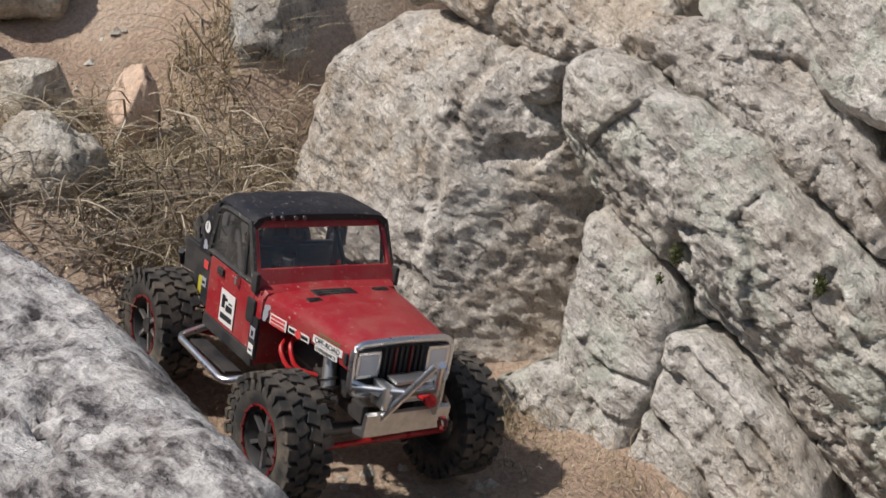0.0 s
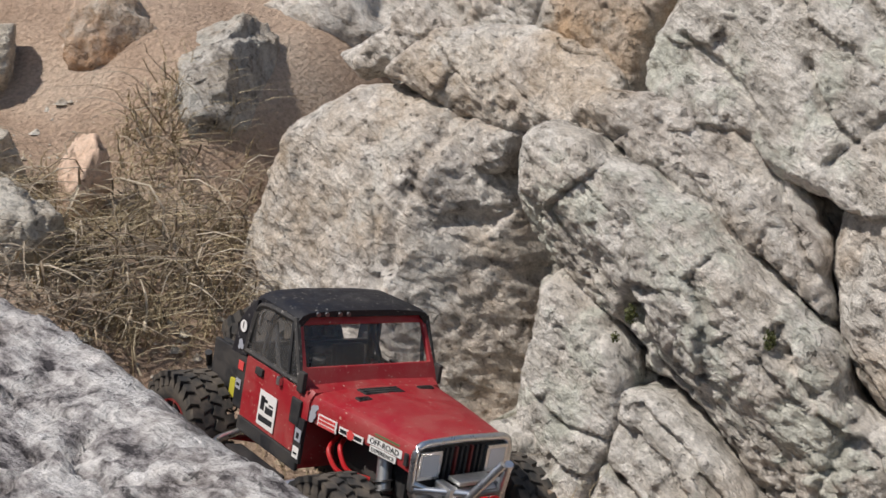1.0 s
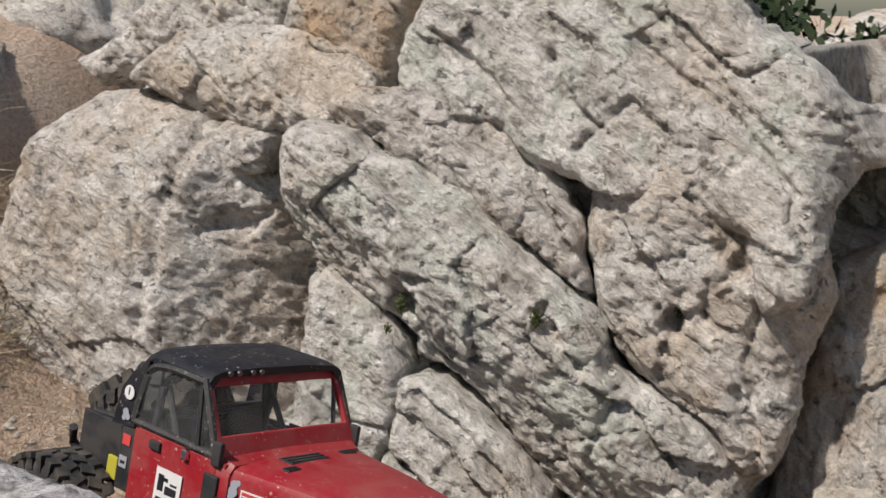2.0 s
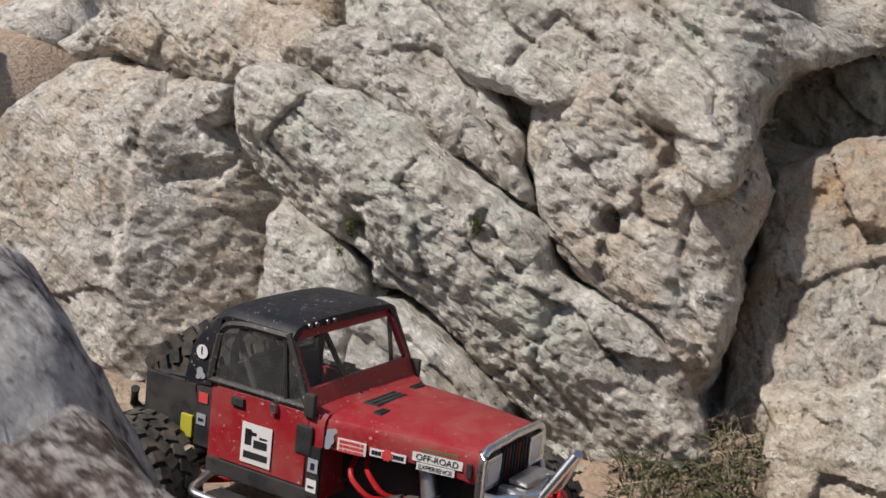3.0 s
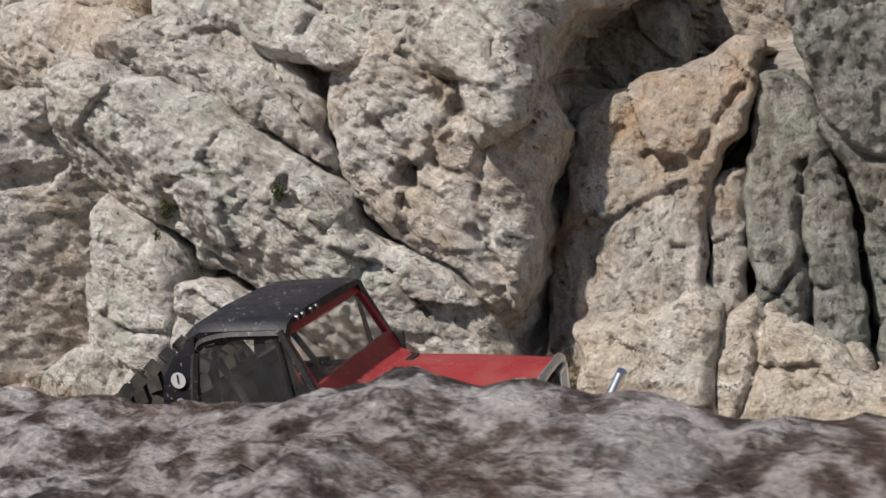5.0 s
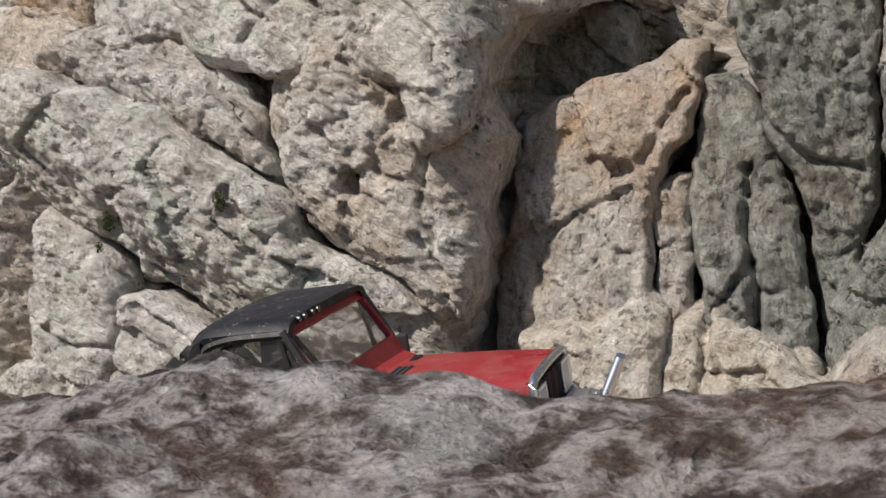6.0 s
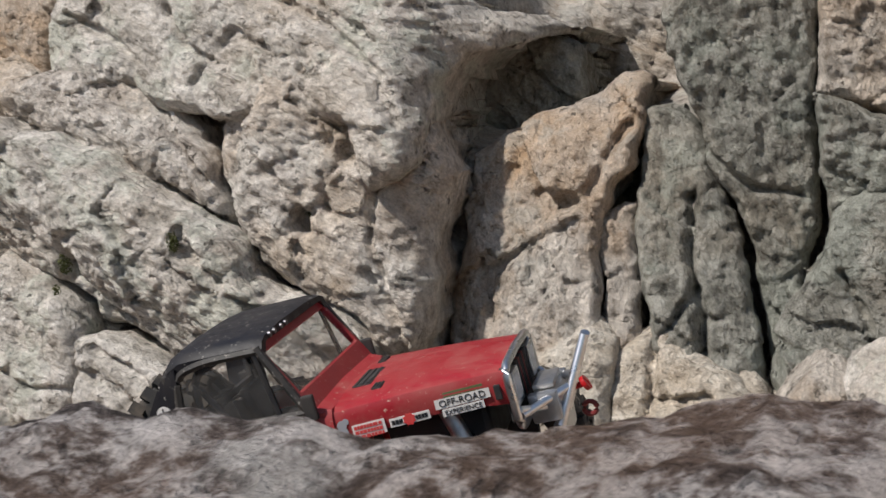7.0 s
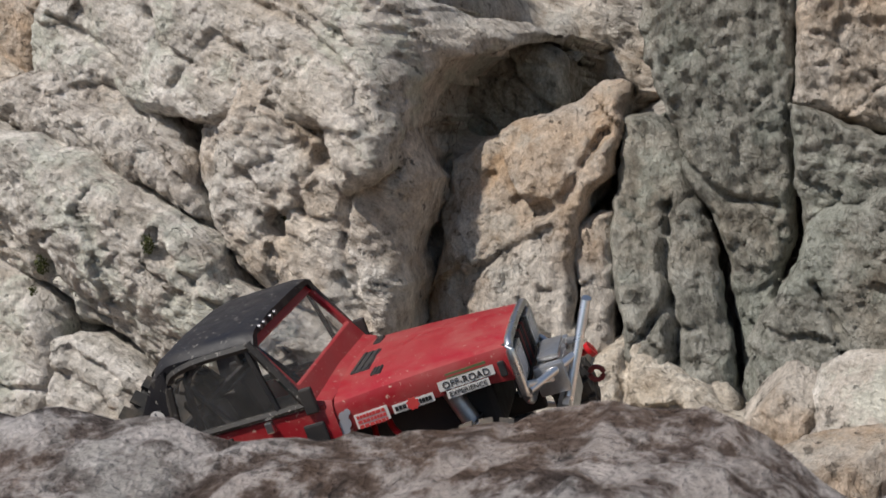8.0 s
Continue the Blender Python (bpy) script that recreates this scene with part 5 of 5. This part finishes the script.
part("tool_box", bm, YELLOW, truck, "small yellow box on the bed side")

# interior
bm = bmesh.new()
box(bm, (0.012, 0, 0.199), (0.030, 0.170, 0.024), bevel=0.004)
part("dashboard", bm, BLACK, truck)
for side in (-1, 1):
    bm = bmesh.new()
    box(bm, (-0.050, side * 0.042, 0.172), (0.048, 0.050, 0.020), bevel=0.006)
    box(bm, (-0.080, side * 0.042, 0.196), (0.014, 0.046, 0.050), (0, -12, 0), bevel=0.006)
    part("seat", bm, BLACK, truck, "black moulded seat")
bm = bmesh.new()
tube(bm, rounded([(-0.088, -0.080, 0.14), (-0.084, -0.076, 0.262), (-0.084, 0.076, 0.262), (-0.088, 0.080, 0.14)], 0.02, 5), 0.004, 8)
tube(bm, [(-0.084, -0.070, 0.250), (-0.030, -0.078, 0.165)], 0.0035, 8)
tube(bm, [(-0.084, 0.070, 0.250), (-0.030, 0.078, 0.165)], 0.0035, 8)
part("roll_bar", bm, BLACK, truck, "black tubular roll bar", True)

# grille and lamps
bm = bmesh.new()
box(bm, (0.201, 0, 0.180), (0.006, 0.122, 0.052), bevel=0.002)
grille = part("grille", bm, BLACK, truck, "black slotted grille with chrome surround")
bm = bmesh.new()
loop = rounded([(0.205, 0, 0.209), (0.205, 0.066, 0.207), (0.206, 0.064, 0.148), (0.206, -0.064, 0.148), (0.205, -0.066, 0.207), (0.205, 0, 0.209)], 0.016, 6)
tube(bm, loop[:-1], 0.0042, 10, True)
part("grille_surround", bm, CHROME, grille, "chrome tube surround", True)
for k in range(8):
    bm = bmesh.new()
    box(bm, (0.2055, -0.0245 + 0.007 * k, 0.183), (0.005, 0.0026, 0.036), bevel=0.0006)
    part("grille_bar", bm, BLACK if k not in (2, 5) else RED_DULL, grille)
for side in (-1, 1):
    bm = bmesh.new()
    y0 = side * 0.0465
    for a, b in (((0, 0.0135), (0.029, 0.004)), ((0, -0.0135), (0.029, 0.004)), ((0.0135, 0), (0.004, 0.023)), ((-0.0135, 0), (0.004, 0.023))):
        box(bm, (0.2065, y0 + a[0], 0.184 + a[1]), (0.006, b[0], b[1]), bevel=0.0008)
    lamp = part("headlight", bm, CHROME, truck, "square headlight in a chrome bezel")
    bm = bmesh.new()
    box(bm, (0.205, y0, 0.184), (0.003, 0.027, 0.027))
    part("reflector", bm, CHROME, lamp)
    bm = bmesh.new()
    box(bm, (0.2085, y0, 0.184), (0.002, 0.023, 0.023), bevel=0.0008)
    part("lens", bm, LENS, lamp, "square lens with silvery shine in its white tint")

# front bumper, bull bar and winch
bm = bmesh.new()
loft(bm, [[(x, y, z) for x, z in ((0.212, 0.106), (0.234, 0.110), (0.236, 0.136), (0.231, 0.138), (0.228, 0.117), (0.212, 0.112))] for y in (-0.056, 0.056)])
bumper = part("front_bumper", bm, ALU, truck, "brushed aluminium front bumper plate")
for side in (-1, 1):
    bm = bmesh.new()
    tube(bm, [(0.226, side * 0.040, 0.118), (0.272, side * 0.004, 0.207)], 0.0046, 10)
    tube(bm, [(0.209, side * 0.062, 0.160), (0.251, side * 0.018, 0.167)], 0.0040, 10)
    tube(bm, [(0.209, side * 0.064, 0.166), (0.240, side * 0.018, 0.150)], 0.0034, 10)
    part("bull_bar", bm, CHROME, bumper, "chrome tube bull bar", True)
bm = bmesh.new()
tube(bm, [(0.251, -0.018, 0.167), (0.251, 0.018, 0.167)], 0.0036, 10)
part("cross_bar", bm, STEEL, bumper, "dark cross bar of the bull bar", True)
bm = bmesh.new()
tube(bm, [(0.254 + 0.0065 * math.cos(a), 0.034, 0.126 + 0.0065 * math.sin(a)) for a in (k * math.tau / 12 for k in range(12))], 0.0026, 8, True)
part("shackle", bm, RED_DULL, bumper, "dull red tow shackle", True)
bm = bmesh.new()
cyl(bm, (0.228, -0.030, 0.156), (0.228, 0.030, 0.156), 0.011, 16)
box(bm, (0.226, -0.034, 0.156), (0.028, 0.012, 0.028), bevel=0.003)
box(bm, (0.226, 0.034, 0.156), (0.028, 0.012, 0.028), bevel=0.003)
box(bm, (0.226, 0, 0.172), (0.020, 0.050, 0.005), bevel=0.001)
winch = part("winch", bm, ALU, truck, "silver winch on the bumper", True)
bm = bmesh.new()
cyl(bm, (0.258, 0.006, 0.158), (0.262, 0.006, 0.160), 0.0075, 14)
tube(bm, [(0.240, 0.006, 0.156), (0.260, 0.006, 0.159)], 0.003, 8)
part("tow_stopper", bm, RED_DARK, winch, "small round red tow stopper", True)


# stickers, on the right flank of the hood and on the door
def on_flank(x, z, side=-1, out=0.0012):
    return Vector((x, side * (hood_half(x) - 0.0015 + out), z))


def flank_sticker(name, x0, x1, z0, z1, material, label, out=0.0010, side=-1):
    bm = bmesh.new()
    n = 0.0006
    plate(bm, [on_flank(x0, z0, side, out), on_flank(x1, z0, side, out), on_flank(x1, z1, side, out), on_flank(x0, z1, side, out)], n)
    return part(name, bm, material, hood, label)


def bars_on_flank(st, x0, x1, z, rows, height, material, breaks=5, seed=1):
    rnd = random.Random(seed)
    for j in range(rows):
        bm = bmesh.new()
        x = x0
        while x < x1 - 0.001:
            w = min(rnd.uniform(0.6, 1.4) * (x1 - x0) / breaks, x1 - x)
            zz = z - j * height * 1.5
            plate(bm, [on_flank(x, zz, -1, 0.0016), on_flank(x + w * 0.82, zz, -1, 0.0016), on_flank(x + w * 0.82, zz + height, -1, 0.0016), on_flank(x, zz + height, -1, 0.0016)], 0.0004)
            x += w
        part("print_bars", bm, material, st)


def lettering(text, size, m, material, parent):
    cu = bpy.data.curves.new("lettering", "FONT")
    cu.body, cu.size, cu.extrude, cu.align_x = text, size, 0.00015, "CENTER"
    cu.materials.append(material)
    ob = new("lettering", cu)
    ob.parent = parent
    ob.matrix_basis = m
    return ob


flank_turn = math.degrees(math.atan2(0.0275, 0.160))
st = flank_sticker("sticker", 0.137, 0.187, 0.1845, 0.1935, WHITE, "white sticker with black capital letters")
mid = on_flank(0.162, 0.1862, -1, 0.0017)
lettering("OFF-ROAD", 0.0088, pose(*mid, 90, 0, flank_turn), INK, st)
st = flank_sticker("sticker", 0.142, 0.180, 0.1765, 0.1835, WHITE, "small white sticker with black capital letters")
mid = on_flank(0.161, 0.1779, -1, 0.0017)
lettering("EXPERIENCE", 0.0062, pose(*mid, 90, 0, flank_turn), INK, st)
st = flank_sticker("sticker", 0.146, 0.182, 0.1938, 0.1985, STICKER_GREEN, "dark green sticker")
st = flank_sticker("sticker", 0.094, 0.131, 0.179, 0.187, WHITE, "white sticker with a red badge and blocks of print")
bars_on_flank(st, 0.096, 0.106, 0.181, 1, 0.004, INK, 4, 2)
bars_on_flank(st, 0.118, 0.130, 0.181, 1, 0.004, INK, 4, 3)
bm = bmesh.new()
c = on_flank(0.112, 0.183, -1, 0.0016)
ex, ez = (on_flank(0.113, 0.183) - on_flank(0.112, 0.183)).normalized(), Vector((0, 0, 1))
plate(bm, [c + (0.0062 if k % 2 else 0.0048) * (math.cos(k * math.tau / 16) * ex + math.sin(k * math.tau / 16) * ez) for k in range(16)], 0.0006)
part("badge", bm, STICKER_RED, st)
st = flank_sticker("sticker", 0.060, 0.090, 0.1765, 0.1895, WHITE, "white sticker with rows of red print")
bars_on_flank(st, 0.062, 0.088, 0.1850, 3, 0.0030, STICKER_RED, 7, 4)
bm = bmesh.new()
for cx, cz, rr in ((0.052, 0.192, 0.0045), (0.051, 0.185, 0.0055), (0.0495, 0.179, 0.004), (0.0560, 0.1945, 0.003)):
    plate(bm, [on_flank(cx + rr * math.cos(a), cz + rr * math.sin(a), -1, 0.0012 + 0.0001 * cz) for a in (k * math.tau / 12 for k in range(12))], 0.0006)
part("sticker", bm, STICKER_GREY, hood, "pale grey cut-out sticker")


def side_sticker(x0, x1, z0, z1, material, label, y=-0.0985, prints=(), seed=5, parent=None):
    bm = bmesh.new()
    plate(bm, [(x0, y, z0), (x1, y, z0), (x1, y, z1), (x0, y, z1)], 0.0006)
    ob = part("sticker", bm, material, parent or truck, label)
    rnd = random.Random(seed)
    for fx0, fx1, fz0, fz1 in prints:
        bm = bmesh.new()
        xa, xb, za, zb = x0 + fx0 * (x1 - x0), x0 + fx1 * (x1 - x0), z0 + fz0 * (z1 - z0), z0 + fz1 * (z1 - z0)
        plate(bm, [(xa, y - 0.0005, za), (xb, y - 0.0005, za + rnd.uniform(0, 0.001)), (xb, y - 0.0005, zb), (xa, y - 0.0005, zb)], 0.0004)
        part("print_bars", bm, INK, ob)
    return ob


side_sticker(-0.050, -0.012, 0.138, 0.180, WHITE, "white square sticker with a black figure and script",
             prints=((0.12, 0.34, 0.45, 0.85), (0.2, 0.5, 0.7, 0.8), (0.42, 0.86, 0.42, 0.62), (0.1, 0.9, 0.12, 0.3), (0.6, 0.85, 0.66, 0.72)))
side_sticker(-0.112, -0.100, 0.184, 0.195, STICKER_RED, "round red sticker", y=-0.0955)
side_sticker(-0.113, -0.101, 0.160, 0.172, STICKER_GREY, "small grey sticker", y=-0.0955, prints=((0.2, 0.8, 0.3, 0.6),))
side_sticker(0.034, 0.046, 0.150, 0.164, STICKER_GREY, "small grey arrow sticker", y=-0.099, prints=((0.3, 0.7, 0.2, 0.7),))
side_sticker(0.034, 0.046, 0.130, 0.143, WHITE, "small white badge sticker", y=-0.099, prints=((0.2, 0.8, 0.3, 0.5),))
bm = bmesh.new()
plate(bm, [(-0.111 + 0.0075 * math.cos(a), -0.0968, 0.238 + 0.0075 * math.sin(a)) for a in (k * math.tau / 16 for k in range(16))], 0.0006)
dial = part("sticker", bm, WHITE, truck, "round white dial sticker")
bm = bmesh.new()
box(bm, (-0.111, -0.0975, 0.2395), (0.0012, 0.0006, 0.008))
part("print_bars", bm, INK, dial)
bm = bmesh.new()
for cx, cz, rr in ((-0.112, 0.217, 0.0045), (-0.108, 0.213, 0.0035), (-0.114, 0.211, 0.003)):
    plate(bm, [(cx + rr * math.cos(a), -0.0966 - 0.001 * cz, cz + rr * math.sin(a)) for a in (k * math.tau / 10 for k in range(10))], 0.0006)
part("sticker", bm, STICKER_GREY, truck, "pale cut-out sticker")

# ---- shrubs far up the slope ----
shrub("shrub", "dark green shrub on the hillside behind the cliff", (2.55, 3.0, 0.0), 0.82, 0.5, 61)
shrub("shrub", "small dark shrub on top of the outcrop", (3.25, 3.45, 0.20), 0.26, 0.22, 62)


# ---- what moves ----
TRUCK_ROWS = [
    (0, pose(-0.1715, 1.2147, 0.0606, -7.2, 6.6, -60.5)),
    (0.5, pose(-0.1317, 1.1698, 0.0498, -7.3, 6.9, -60.1)),
    (1, pose(-0.0927, 1.0935, 0.0419, -7.3, 4.8, -62.4)),
    (1.5, pose(-0.0465, 0.9613, 0.0411, -7.9, 5.8, -65.0)),
    (2, pose(-0.0071, 0.8689, 0.0368, -11.1, 4.3, -62.8)),
    (2.2, pose(0.0011, 0.8517, 0.0373, -11.1, 2.1, -61.3)),
    (3.3, pose(0.1993, 0.7938, -0.0816, 2.0, 11.8, -50.0)),
    (3.5, pose(0.2267, 0.7752, -0.0905, 2.9, 12.3, -49.4)),
    (4, pose(0.2749, 0.7301, -0.1000, 4.8, 10.7, -45.5)),
    (4.5, pose(0.3015, 0.7017, -0.0996, 4.6, 8.9, -44.7)),
    (5, pose(0.3455, 0.5888, -0.0982, 4.2, 3.5, -40.8)),
    (5.2, pose(0.3585, 0.5762, -0.0959, 2.8, 3.9, -41.9)),
    (6.3, pose(0.4508, 0.5994, -0.1160, 3.4, 0.1, -41.2)),
    (6.5, pose(0.4556, 0.6044, -0.0999, 4.2, 1.0, -39.9)),
    (7, pose(0.4834, 0.5778, -0.0901, 6.2, -3.5, -38.1)),
    (7.5, pose(0.5016, 0.5720, -0.0842, 7.8, -5.2, -35.8)),
    (8, pose(0.5294, 0.5293, -0.0723, 10.8, -7.9, -37.0)),
]


def motions():
    walk(truck, TRUCK_ROWS)
    # the wheels roll by the way gone along the truck's own heading
    step = 0.1
    times = [round(k * step, 2) for k in range(81)]
    ts = [r[0] for r in TRUCK_ROWS]
    xs, ys, zs = (np.interp(times, ts, [r[1].translation[n] for r in TRUCK_ROWS]) for n in range(3))
    gone = np.concatenate([[0], np.cumsum(np.sqrt(np.diff(xs) ** 2 + np.diff(ys) ** 2 + np.diff(zs) ** 2))])
    for n, (wheel, wx, wy) in enumerate(WHEELS):
        walk(wheel, [(t, pose(wx, wy, 0.082, 0, math.degrees(g / TYRE_R) + 23 * n, 0)) for t, g in zip(times, gone)])


motions()
